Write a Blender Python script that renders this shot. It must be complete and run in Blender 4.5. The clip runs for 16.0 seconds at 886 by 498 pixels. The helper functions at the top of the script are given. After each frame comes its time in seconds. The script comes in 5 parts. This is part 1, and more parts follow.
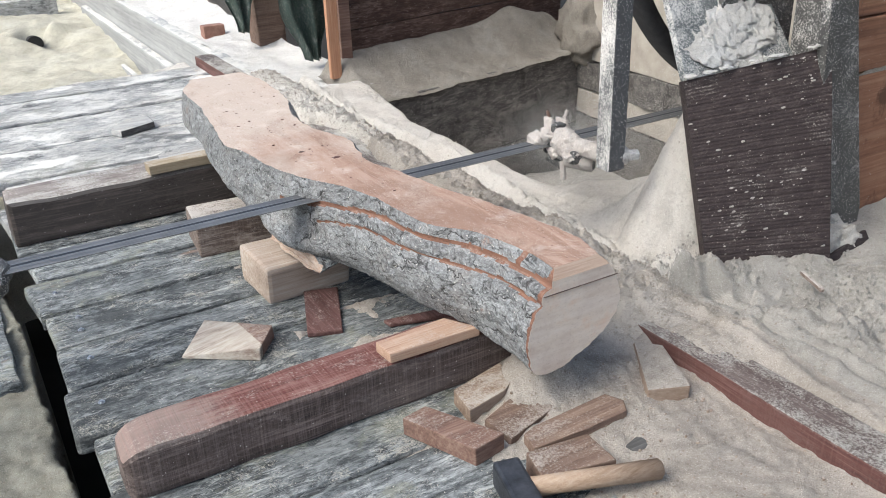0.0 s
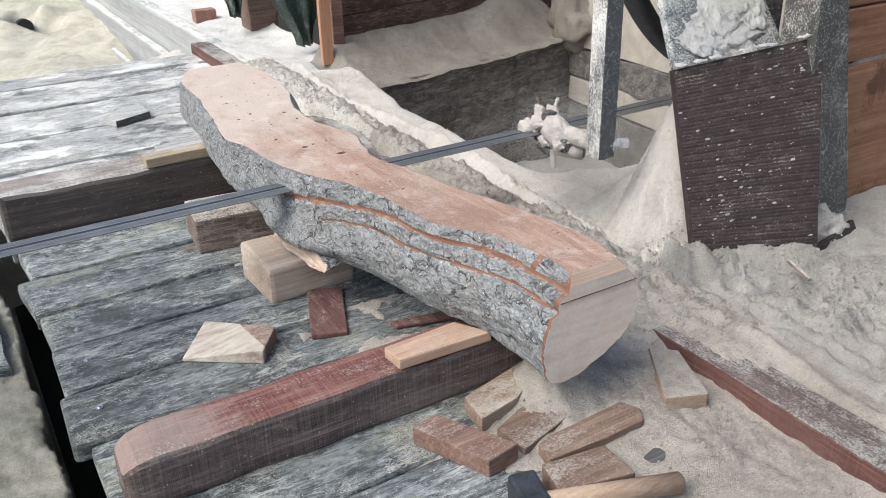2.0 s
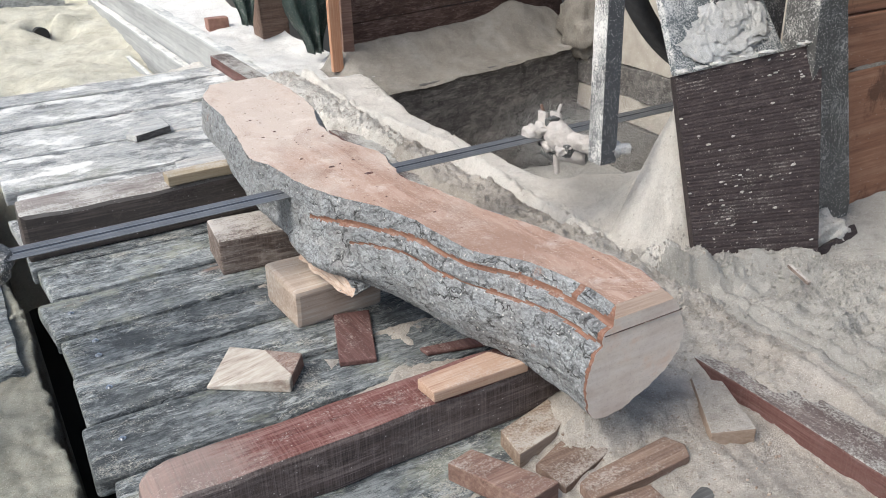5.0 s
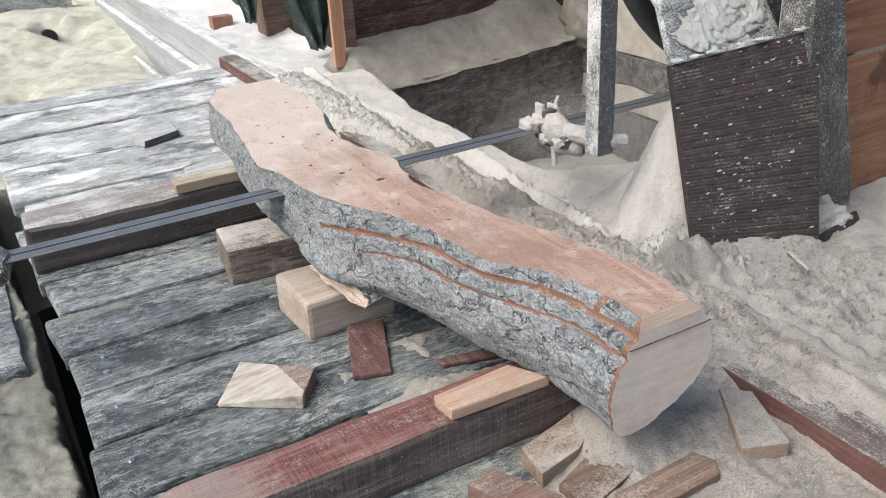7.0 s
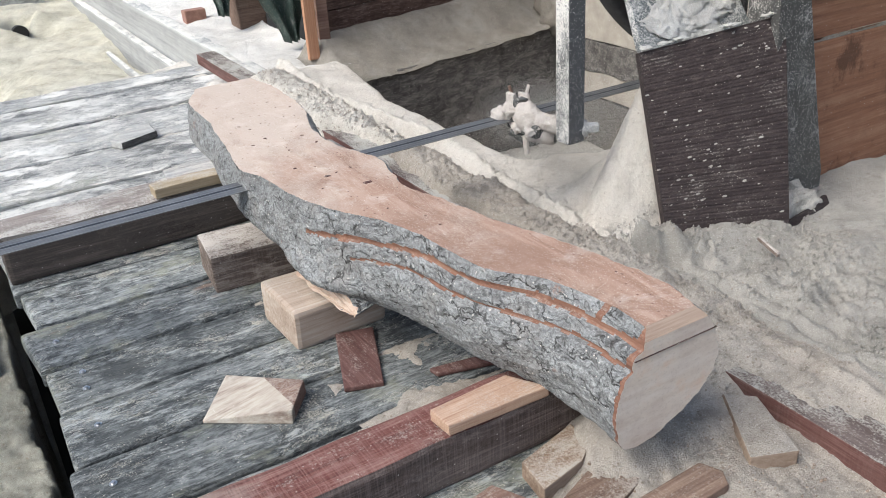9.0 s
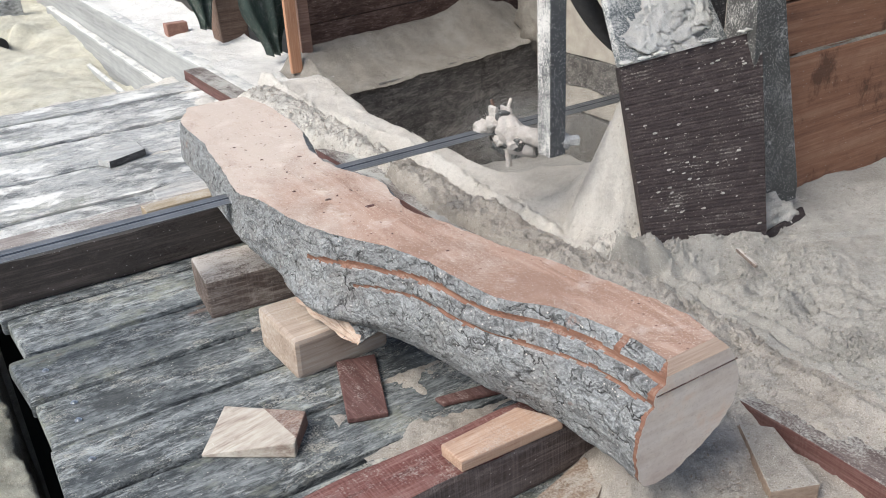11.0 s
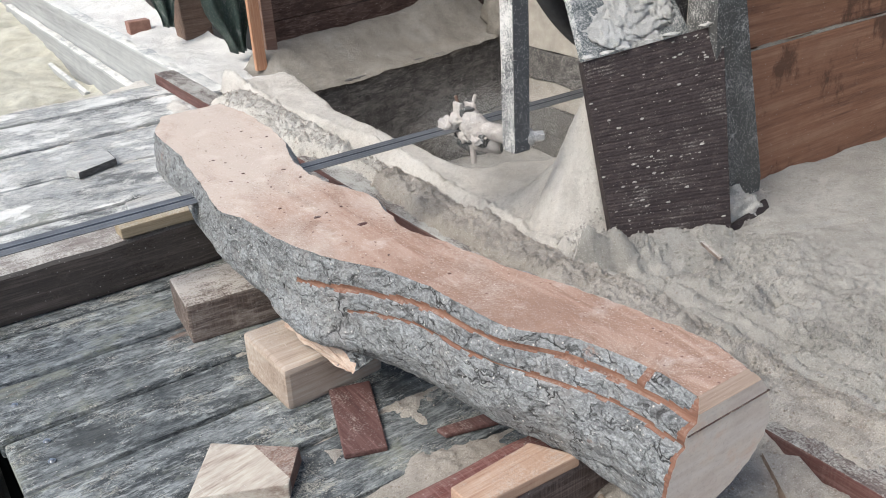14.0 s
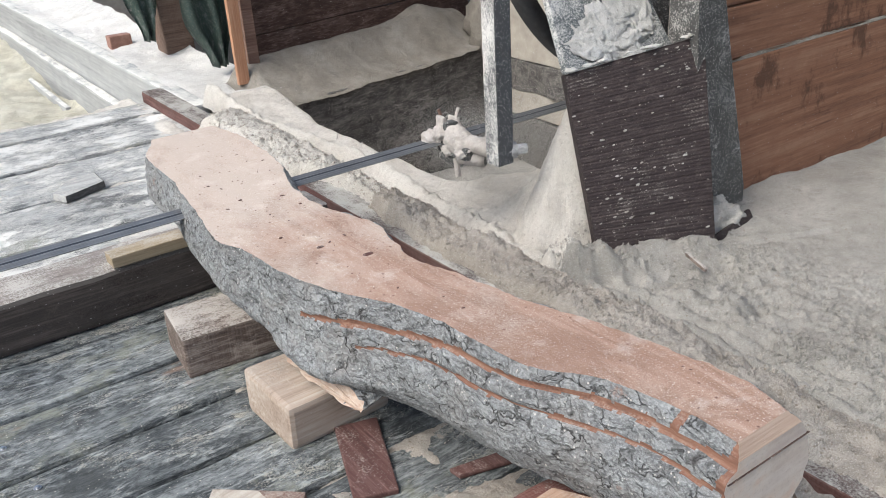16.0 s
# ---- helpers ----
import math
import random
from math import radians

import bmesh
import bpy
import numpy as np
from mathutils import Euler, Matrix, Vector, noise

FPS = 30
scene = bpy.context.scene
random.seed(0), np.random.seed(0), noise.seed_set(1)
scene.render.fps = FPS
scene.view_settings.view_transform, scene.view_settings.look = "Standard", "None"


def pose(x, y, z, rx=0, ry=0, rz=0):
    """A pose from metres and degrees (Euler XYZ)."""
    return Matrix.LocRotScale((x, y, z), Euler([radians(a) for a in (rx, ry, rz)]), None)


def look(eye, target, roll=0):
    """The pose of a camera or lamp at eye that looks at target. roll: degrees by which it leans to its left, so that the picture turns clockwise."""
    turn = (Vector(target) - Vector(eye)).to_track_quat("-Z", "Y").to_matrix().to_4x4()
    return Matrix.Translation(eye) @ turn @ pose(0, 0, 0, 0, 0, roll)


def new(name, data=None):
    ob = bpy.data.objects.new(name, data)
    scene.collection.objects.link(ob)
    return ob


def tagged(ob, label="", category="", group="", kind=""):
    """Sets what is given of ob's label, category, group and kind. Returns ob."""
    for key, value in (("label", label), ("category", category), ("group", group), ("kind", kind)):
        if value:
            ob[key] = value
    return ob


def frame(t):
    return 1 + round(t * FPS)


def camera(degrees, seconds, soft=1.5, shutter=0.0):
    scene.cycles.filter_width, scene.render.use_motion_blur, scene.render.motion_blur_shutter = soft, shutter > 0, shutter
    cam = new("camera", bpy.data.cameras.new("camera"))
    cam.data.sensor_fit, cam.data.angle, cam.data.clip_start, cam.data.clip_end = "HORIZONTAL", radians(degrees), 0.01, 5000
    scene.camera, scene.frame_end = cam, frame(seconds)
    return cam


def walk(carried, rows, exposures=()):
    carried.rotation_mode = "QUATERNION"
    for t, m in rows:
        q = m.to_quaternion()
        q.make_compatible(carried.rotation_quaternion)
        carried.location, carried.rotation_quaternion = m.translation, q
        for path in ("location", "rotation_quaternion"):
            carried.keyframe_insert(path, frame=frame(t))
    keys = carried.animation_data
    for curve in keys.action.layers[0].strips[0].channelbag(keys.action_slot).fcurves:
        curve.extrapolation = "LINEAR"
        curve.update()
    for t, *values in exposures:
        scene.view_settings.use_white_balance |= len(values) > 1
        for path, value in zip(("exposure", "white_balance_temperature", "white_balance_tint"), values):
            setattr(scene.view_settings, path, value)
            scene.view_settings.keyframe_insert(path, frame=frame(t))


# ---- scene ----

cam = camera(54.13, 16.0, soft=0.65)
# seconds, x, y, z, heading, tilt, roll
PATH = [
    (0, 0.0000, 0.0000, 0.9000, -29.981, -25.102, -2.089),
    (0.5, -0.0023, 0.0012, 0.9012, -30.069, -25.373, -1.875),
    (1, -0.0015, 0.0022, 0.9027, -30.096, -25.645, -1.668),
    (1.5, -0.0008, -0.0029, 0.9048, -30.181, -25.871, -1.487),
    (2, 0.0020, -0.0066, 0.9021, -30.525, -25.976, -1.517),
    (2.5, 0.0026, -0.0013, 0.8982, -30.851, -26.248, -1.461),
    (3, 0.0022, -0.0023, 0.8982, -31.187, -26.312, -1.201),
    (3.5, 0.0025, -0.0039, 0.9039, -31.513, -26.004, -1.373),
    (4, -0.0085, -0.0107, 0.9076, -31.752, -25.646, -0.905),
    (4.5, -0.0054, -0.0215, 0.9037, -31.531, -25.728, -0.808),
    (5, 0.0047, -0.0433, 0.9087, -29.554, -25.502, -1.854),
    (7.5, 0.0408, -0.0619, 0.9094, -28.676, -25.991, -3.561),
    (8, 0.0436, -0.0572, 0.9053, -29.038, -26.214, -3.849),
    (8.5, 0.0421, -0.0654, 0.9037, -29.301, -26.524, -3.656),
    (9, 0.0537, -0.0738, 0.9071, -29.683, -26.536, -3.872),
    (11.5, 0.0397, -0.0850, 0.9127, -31.458, -25.666, -3.224),
    (12, 0.0577, -0.0776, 0.9109, -31.779, -25.781, -3.283),
    (12.5, 0.0581, -0.0753, 0.9107, -32.098, -26.089, -3.349),
    (13, 0.0554, -0.0841, 0.9103, -32.411, -26.034, -3.321),
    (13.5, 0.0528, -0.0858, 0.9123, -32.759, -26.104, -3.130),
    (14, 0.0612, -0.0828, 0.9115, -33.104, -26.184, -3.400),
    (14.5, 0.0698, -0.0853, 0.9148, -33.539, -25.602, -4.273),
    (15, 0.0680, -0.0837, 0.9157, -33.825, -25.756, -4.030),
    (15.5, 0.0616, -0.0775, 0.9161, -34.009, -25.784, -3.785),
    (16, 0.0696, -0.0746, 0.9163, -34.200, -25.589, -3.645),
]


def eye_pose(x, y, z, heading, tilt, roll):
    h, p = radians(heading), radians(tilt)
    way = Vector((-math.sin(h) * math.cos(p), math.cos(h) * math.cos(p), math.sin(p)))
    eye = Vector((x, y, z))
    return look(eye, eye + way, roll)


walk(cam, [(row[0], eye_pose(*row[1:])) for row in PATH], [(0, 0.57, 6250, 5), (5, 0.55, 6250, 5), (9, 0.53, 6250, 5), (16, 0.48, 6250, 5)])
SPEED = 0.03674  # metres a second that the log carriage rolls towards -Y

# ---- light ----
world = bpy.data.worlds.new("overcast_sky")
scene.world = world
world.use_nodes = True
wn = world.node_tree
sky = wn.nodes.new("ShaderNodeTexSky")
sky.sky_type, sky.sun_disc = "NISHITA", False
sky.sun_elevation, sky.sun_rotation = radians(52), radians(-95)
sky.air_density, sky.dust_density = 1.0, 4.0
wn.links.new(sky.outputs["Color"], wn.nodes["Background"].inputs["Color"])
wn.nodes["Background"].inputs["Strength"].default_value = 0.155
sun_data = bpy.data.lights.new("sun", "SUN")
sun_data.energy, sun_data.angle, sun_data.color = 2.0, radians(38), (1.0, 0.975, 0.95)
sun = new("sun", sun_data)
sun.matrix_world = look((-5.5, 1.0, 8), (0.7, 1.5, 0))


# ---- materials ----
def tree_of(name):
    m = bpy.data.materials.new(name)
    m.use_nodes = True
    n, l = m.node_tree.nodes, m.node_tree.links
    return m, n, l, n["Principled BSDF"]


def mapped(n, l, scale, spread=True):
    tc, mp = n.new("ShaderNodeTexCoord"), n.new("ShaderNodeMapping")
    mp.inputs["Scale"].default_value = scale
    l.new(tc.outputs["Object"], mp.inputs["Vector"])
    if spread:
        oi, sc = n.new("ShaderNodeObjectInfo"), n.new("ShaderNodeVectorMath")
        sc.operation = "SCALE"
        sc.inputs[0].default_value = (37.0, 51.0, 23.0)
        l.new(oi.outputs["Random"], sc.inputs["Scale"])
        l.new(sc.outputs[0], mp.inputs["Location"])
    return mp.outputs["Vector"]


def noise_of(n, l, vec, scale, detail=6.0, rough=0.6, distort=0.0):
    t = n.new("ShaderNodeTexNoise")
    t.inputs["Scale"].default_value, t.inputs["Detail"].default_value = scale, detail
    t.inputs["Roughness"].default_value, t.inputs["Distortion"].default_value = rough, distort
    l.new(vec, t.inputs["Vector"])
    return t.outputs["Fac"]


def ramp_of(n, l, fac, stops):
    r = n.new("ShaderNodeValToRGB")
    e = r.color_ramp.elements
    while len(e) < len(stops):
        e.new(0.5)
    for k, (p, c) in enumerate(stops):
        e[k].position = p
        e[k].color = (c, c, c, 1) if isinstance(c, (int, float)) else (*c, 1)
    l.new(fac, r.inputs["Fac"])
    return r.outputs["Color"]


def blend(n, l, fac, a, b, how="MIX"):
    m = n.new("ShaderNodeMix")
    m.data_type, m.blend_type = "RGBA", how
    for sock, v in ((m.inputs[0], fac), (m.inputs[6], a), (m.inputs[7], b)):
        if isinstance(v, (int, float)):
            sock.default_value = v
        elif isinstance(v, tuple):
            sock.default_value = (*v, 1)
        else:
            l.new(v, sock)
    return m.outputs[2]


def calc(n, l, how, a, b):
    m = n.new("ShaderNodeMath")
    m.operation, m.use_clamp = how, True
    for sock, v in ((m.inputs[0], a), (m.inputs[1], b)):
        if isinstance(v, (int, float)):
            sock.default_value = v
        else:
            l.new(v, sock)
    return m.outputs[0]


def relief(n, l, bsdf, height, strength, dist):
    b = n.new("ShaderNodeBump")
    b.inputs["Strength"].default_value, b.inputs["Distance"].default_value = strength, dist
    l.new(height, b.inputs["Height"])
    l.new(b.outputs["Normal"], bsdf.inputs["Normal"])


DUST = (0.66, 0.61, 0.55)
FILM = (0.47, 0.425, 0.375)


def wood(name, dark, mid, light, along="X", grain=60.0, dust=0.0, dust_edge=0.5, rough=0.75, saw=0.0, bump=0.5, dust_col=DUST, vary=0.25, stain=0.0, rust=0.0, crisp=1.0, scuff=0.0, fade=None):
    """Sawn timber: grain along one axis, blotches, saw marks across, and loose sawdust."""
    m, n, l, bsdf = tree_of(name)
    k = "XYZ".index(along)
    stretch = [1.0, 1.0, 1.0]
    stretch[k] = 0.06
    gv = mapped(n, l, stretch)
    pv = mapped(n, l, (1, 1, 1))
    wear = [1.0, 1.0, 1.0]
    wear[k] = 0.25
    gv2 = mapped(n, l, wear)
    g1 = noise_of(n, l, gv, grain, 8, 0.7, 0.2)
    thin = [1.0, 1.0, 1.0]
    thin[k] = 0.03
    g2 = noise_of(n, l, mapped(n, l, thin), grain * 5, 4, 0.7)
    g = calc(n, l, "ADD", calc(n, l, "MULTIPLY", g1, 0.55), calc(n, l, "MULTIPLY", g2, 0.45))
    blot = noise_of(n, l, pv, 9.0, 7, 0.68)
    col = ramp_of(n, l, g, [(0.39, dark), (0.5, mid), (0.61, light)])
    col = blend(n, l, ramp_of(n, l, blot, [(0.38, 0.0), (0.66, 0.7)]), col, tuple(0.75 * a + 0.25 * b for a, b in zip(mid, dark)))
    bleach = noise_of(n, l, gv2, 9.0, 9, 0.75)
    col = blend(n, l, ramp_of(n, l, bleach, [(0.54, 0.0), (0.68, 0.40)]), col, light)
    nick = n.new("ShaderNodeMapping")
    nick.inputs["Rotation"].default_value = (0.2, 0.3, 0.7)
    nick.inputs["Scale"].default_value = (1.0, 0.16, 1.0)
    l.new(pv, nick.inputs["Vector"])
    scratch = ramp_of(n, l, noise_of(n, l, nick.outputs[0], 230, 3, 0.6), [(0.66, 0.0), (0.72, 0.6)])
    col = blend(n, l, scratch, col, light)
    if scuff:
        half = [1.0, 1.0, 1.0]
        half[k] = 0.5
        worn = noise_of(n, l, mapped(n, l, half), 38, 14, 0.86, 0.4)
        col = blend(n, l, calc(n, l, "MULTIPLY", ramp_of(n, l, worn, [(0.53, 0.0), (0.60, 1.0)]), scuff), col, light)
        col = blend(n, l, calc(n, l, "MULTIPLY", ramp_of(n, l, worn, [(0.36, 1.0), (0.47, 0.0)]), scuff), col, tuple(0.6 * q for q in dark))
        for turned, size in ((0.35, 15.0), (-0.5, 26.0), (1.2, 34.0)):
            across = n.new("ShaderNodeMapping")
            across.inputs["Rotation"].default_value = (0.1, 0.2, turned)
            across.inputs["Scale"].default_value = (0.35, 1.0, 1.0)
            l.new(pv, across.inputs["Vector"])
            hair = noise_of(n, l, across.outputs[0], size, 2, 0.5, 1.2)
            line = calc(n, l, "MULTIPLY", ramp_of(n, l, hair, [(0.484, 0.0), (0.490, 1.0), (0.496, 0.0)]), ramp_of(n, l, blot, [(0.46, 0.0), (0.58, 0.8 * scuff)]))
            col = blend(n, l, line, col, light)
        grit = specks(n, l, pv, 210, 0.30, 0.10 * scuff)
        col = blend(n, l, calc(n, l, "MULTIPLY", grit, 0.8), col, dust_col)
    if fade:
        tcf, sepf, mrf = n.new("ShaderNodeTexCoord"), n.new("ShaderNodeSeparateXYZ"), n.new("ShaderNodeMapRange")
        l.new(tcf.outputs["Object"], sepf.inputs[0])
        mrf.inputs["From Min"].default_value, mrf.inputs["From Max"].default_value = fade[1], fade[0]
        l.new(sepf.outputs[0], mrf.inputs["Value"])
        rubbed = calc(n, l, "ADD", calc(n, l, "MULTIPLY", mrf.outputs[0], 0.5), calc(n, l, "MULTIPLY", noise_of(n, l, gv2, 30, 10, 0.75), 0.6))
        col = blend(n, l, ramp_of(n, l, rubbed, [(0.48, 0.0), (0.60, 0.6)]), col, fade[2])
    oi = n.new("ShaderNodeObjectInfo")
    tint = ramp_of(n, l, oi.outputs["Random"], [(0.0, 1.0 - vary), (1.0, 1.0)])
    col = blend(n, l, 1.0, col, tint, "MULTIPLY")
    height = g
    if stain:
        wet = ramp_of(n, l, noise_of(n, l, mapped(n, l, (1.6, 1, 1)), 4.5, 7, 0.7), [(0.54, 0.0), (0.62, stain)])
        col = blend(n, l, wet, col, tuple(0.45 * q for q in dark))
    if rust:
        old = ramp_of(n, l, noise_of(n, l, gv2, 11, 6, 0.65), [(0.60, 0.0), (0.68, rust)])
        col = blend(n, l, old, col, (0.21, 0.135, 0.10))
    if saw:
        ss = [7.0, 7.0, 7.0]
        ss[k] = 330.0
        sv = mapped(n, l, ss)
        marks = noise_of(n, l, sv, 1.0, 4, 0.7)
        col = blend(n, l, calc(n, l, "MULTIPLY", ramp_of(n, l, marks, [(0.45, 0.0), (0.7, 1.0)]), saw), col, light)
        height = calc(n, l, "ADD", calc(n, l, "MULTIPLY", g, 0.5), calc(n, l, "MULTIPLY", marks, 0.5))
    if dust:
        geo, sep = n.new("ShaderNodeNewGeometry"), n.new("ShaderNodeSeparateXYZ")
        l.new(geo.outputs["Normal"], sep.inputs[0])
        up = ramp_of(n, l, sep.outputs["Z"], [(0.2, 0.06), (0.75, 1.0)])
        fine = noise_of(n, l, pv, 260.0, 4, 0.75)
        streak = [1.0, 1.0, 1.0]
        streak[k] = 0.55
        wide = noise_of(n, l, mapped(n, l, streak), 9.0, 12, 0.78)
        both = calc(n, l, "ADD", calc(n, l, "MULTIPLY", fine, 0.38), calc(n, l, "MULTIPLY", wide, 0.62))
        mask = ramp_of(n, l, both, [(dust_edge - 0.03 / crisp, 0.0), (dust_edge + 0.06 / crisp, 1.0)])
        mask = calc(n, l, "MULTIPLY", calc(n, l, "MULTIPLY", mask, up), dust)
        col = blend(n, l, mask, col, dust_col)
        height = calc(n, l, "ADD", calc(n, l, "MULTIPLY", height, 0.6), calc(n, l, "MULTIPLY", mask, 0.4))
    l.new(col, bsdf.inputs["Base Color"])
    bsdf.inputs["Roughness"].default_value = rough
    bsdf.inputs["Specular IOR Level"].default_value = 0.25
    relief(n, l, bsdf, height, min(1.0, 1.5 * bump), 0.004)
    return m


def cells_of(n, l, vec, scale, feature="F1"):
    t = n.new("ShaderNodeTexVoronoi")
    t.feature = feature
    t.inputs["Scale"].default_value = scale
    l.new(vec, t.inputs["Vector"])
    return t


def specks(n, l, vec, scale, size, share):
    """Small round grains: cells whose random value lies under share, out to size from the cell's middle."""
    t = cells_of(n, l, vec, scale)
    sep = n.new("ShaderNodeSeparateColor")
    l.new(t.outputs["Color"], sep.inputs[0])
    chosen = ramp_of(n, l, sep.outputs[0], [(share, 1.0), (share + 0.01, 0.0)])
    near = ramp_of(n, l, t.outputs["Distance"], [(size * 0.6, 1.0), (size, 0.0)])
    return calc(n, l, "MULTIPLY", chosen, near)


def plank_material(name, dark, mid, pale, dust, edge, dust_col, smear=1.0):
    """Weathered deck plank: slate grey wood, fine grain, pale rubbed smears, scribbled scratches, green-tan stains and sawdust."""
    m, n, l, bsdf = tree_of(name)
    pv = mapped(n, l, (1, 1, 1))
    line = noise_of(n, l, mapped(n, l, (0.045, 1, 1)), 240, 6, 0.75)
    broad = noise_of(n, l, mapped(n, l, (0.30, 1, 1)), 22, 12, 0.78, 0.6)
    cloud = noise_of(n, l, mapped(n, l, (0.6, 1, 1)), 8, 10, 0.72)
    mott = noise_of(n, l, mapped(n, l, (0.6, 1, 1)), 60, 14, 0.88, 0.3)
    stroke = noise_of(n, l, mapped(n, l, (0.20, 1, 1)), 120, 8, 0.72, 0.5)
    col = ramp_of(n, l, broad, [(0.43, dark), (0.50, mid), (0.58, tuple(0.72 * a + 0.28 * b for a, b in zip(mid, pale)))])
    col = blend(n, l, ramp_of(n, l, line, [(0.41, 0.65), (0.49, 0.0)]), col, tuple(0.5 * q for q in dark))
    col = blend(n, l, ramp_of(n, l, mott, [(0.42, 0.9), (0.49, 0.0)]), col, tuple(0.55 * q for q in dark))
    where = ramp_of(n, l, cloud, [(0.42, 0.15), (0.56, 1.0)])
    col = blend(n, l, calc(n, l, "MULTIPLY", calc(n, l, "MULTIPLY", ramp_of(n, l, mott, [(0.51, 0.0), (0.57, 0.75)]), where), smear), col, pale)
    col = blend(n, l, calc(n, l, "MULTIPLY", calc(n, l, "MULTIPLY", ramp_of(n, l, stroke, [(0.535, 0.0), (0.59, 0.95)]), where), smear), col, tuple(min(0.7, 1.1 * q) for q in pale))
    for turned, size in ((0.3, 12.0), (-0.4, 19.0), (1.1, 27.0)):
        across = n.new("ShaderNodeMapping")
        across.inputs["Rotation"].default_value = (0.1, 0.2, turned)
        across.inputs["Scale"].default_value = (0.35, 1.0, 1.0)
        l.new(pv, across.inputs["Vector"])
        hair = noise_of(n, l, across.outputs[0], size, 2, 0.5, 1.5)
        cut = calc(n, l, "MULTIPLY", ramp_of(n, l, hair, [(0.486, 0.0), (0.490, 0.9), (0.494, 0.0)]), where)
        col = blend(n, l, cut, col, pale)
    stain = noise_of(n, l, mapped(n, l, (0.7, 1, 1)), 5.5, 10, 0.75)
    col = blend(n, l, ramp_of(n, l, stain, [(0.54, 0.0), (0.62, 0.5)]), col, (0.30, 0.30, 0.225))
    col = blend(n, l, ramp_of(n, l, stain, [(0.40, 0.7), (0.46, 0.0)]), col, (0.05, 0.053, 0.053))
    old = noise_of(n, l, mapped(n, l, (0.35, 1, 1)), 12, 8, 0.7)
    col = blend(n, l, ramp_of(n, l, old, [(0.64, 0.0), (0.70, 0.65)]), col, (0.23, 0.145, 0.105))
    oi = n.new("ShaderNodeObjectInfo")
    col = blend(n, l, 1.0, col, ramp_of(n, l, oi.outputs["Random"], [(0.0, 0.78), (1.0, 1.12)]), "MULTIPLY")
    geo, sep = n.new("ShaderNodeNewGeometry"), n.new("ShaderNodeSeparateXYZ")
    l.new(geo.outputs["Normal"], sep.inputs[0])
    up = ramp_of(n, l, sep.outputs["Z"], [(0.2, 0.06), (0.75, 1.0)])
    drift = calc(n, l, "ADD", calc(n, l, "MULTIPLY", noise_of(n, l, pv, 300, 4, 0.8), 0.35), calc(n, l, "MULTIPLY", noise_of(n, l, mapped(n, l, (0.6, 1, 1)), 8, 14, 0.8), 0.65))
    mask = calc(n, l, "MULTIPLY", calc(n, l, "MULTIPLY", ramp_of(n, l, drift, [(edge - 0.015, 0.0), (edge + 0.035, 1.0)]), up), dust)
    mask = calc(n, l, "MAXIMUM", mask, calc(n, l, "MULTIPLY", specks(n, l, pv, 200, 0.27, 0.07), up))
    col = blend(n, l, mask, col, dust_col)
    l.new(col, bsdf.inputs["Base Color"])
    bsdf.inputs["Roughness"].default_value = 0.7
    bsdf.inputs["Specular IOR Level"].default_value = 0.3
    tall = calc(n, l, "ADD", calc(n, l, "MULTIPLY", line, 0.35), calc(n, l, "MULTIPLY", mott, 0.35))
    relief(n, l, bsdf, calc(n, l, "ADD", tall, calc(n, l, "MULTIPLY", mask, 0.3)), 1.0, 0.005)
    return m


def sawdust(name, a, b, c, coarse=0.5, flecks=0.10, clod=0.6):
    """Loose sawdust: grains, clots a finger wide, darker patches, hollows painted dark as shade between clots, and a
    few dark flecks of bark.
    """
    m, n, l, bsdf = tree_of(name)
    v = mapped(n, l, (1, 1, 1), False)
    fine, mid, wide = noise_of(n, l, v, 620, 3, 0.8), noise_of(n, l, v, 75, 10, 0.78), noise_of(n, l, v, 5, 7, 0.68)
    grain = cells_of(n, l, v, 330).outputs["Distance"]
    patch = noise_of(n, l, v, 19, 8, 0.7)
    col = ramp_of(n, l, wide, [(0.3, a), (0.5, b), (0.72, c)])
    col = blend(n, l, ramp_of(n, l, patch, [(0.38, 0.35), (0.50, 0.0)]), col, tuple(0.7 * q for q in a))
    col = blend(n, l, ramp_of(n, l, fine, [(0.36, 0.6), (0.48, 0.0)]), col, tuple(0.55 * q for q in a))
    col = blend(n, l, ramp_of(n, l, fine, [(0.54, 0.0), (0.66, 0.55)]), col, tuple(min(0.82, 1.22 * q) for q in c))
    # low spots between clots coloured darker, as their shade
    col = blend(n, l, ramp_of(n, l, mid, [(0.34, 0.5), (0.47, 0.0)]), col, tuple(0.62 * q for q in a))
    col = blend(n, l, calc(n, l, "MULTIPLY", specks(n, l, v, 280, 0.42, 0.28), 0.45), col, tuple(0.5 * q for q in a))
    col = blend(n, l, calc(n, l, "MULTIPLY", specks(n, l, v, 330, 0.40, 0.22), 0.7), col, tuple(min(0.85, 1.25 * q) for q in c))
    col = blend(n, l, calc(n, l, "MULTIPLY", specks(n, l, v, 120, 0.30, flecks), 0.6), col, (0.22, 0.165, 0.125))
    l.new(col, bsdf.inputs["Base Color"])
    bsdf.inputs["Roughness"].default_value = 1.0
    bsdf.inputs["Specular IOR Level"].default_value = 0.05
    clots = calc(n, l, "ADD", calc(n, l, "MULTIPLY", calc(n, l, "SUBTRACT", 1.0, grain), 0.17), calc(n, l, "MULTIPLY", fine, 0.28))
    relief(n, l, bsdf, calc(n, l, "ADD", clots, calc(n, l, "MULTIPLY", mid, clod)), min(1.0, 1.7 * coarse), 0.011)
    return m


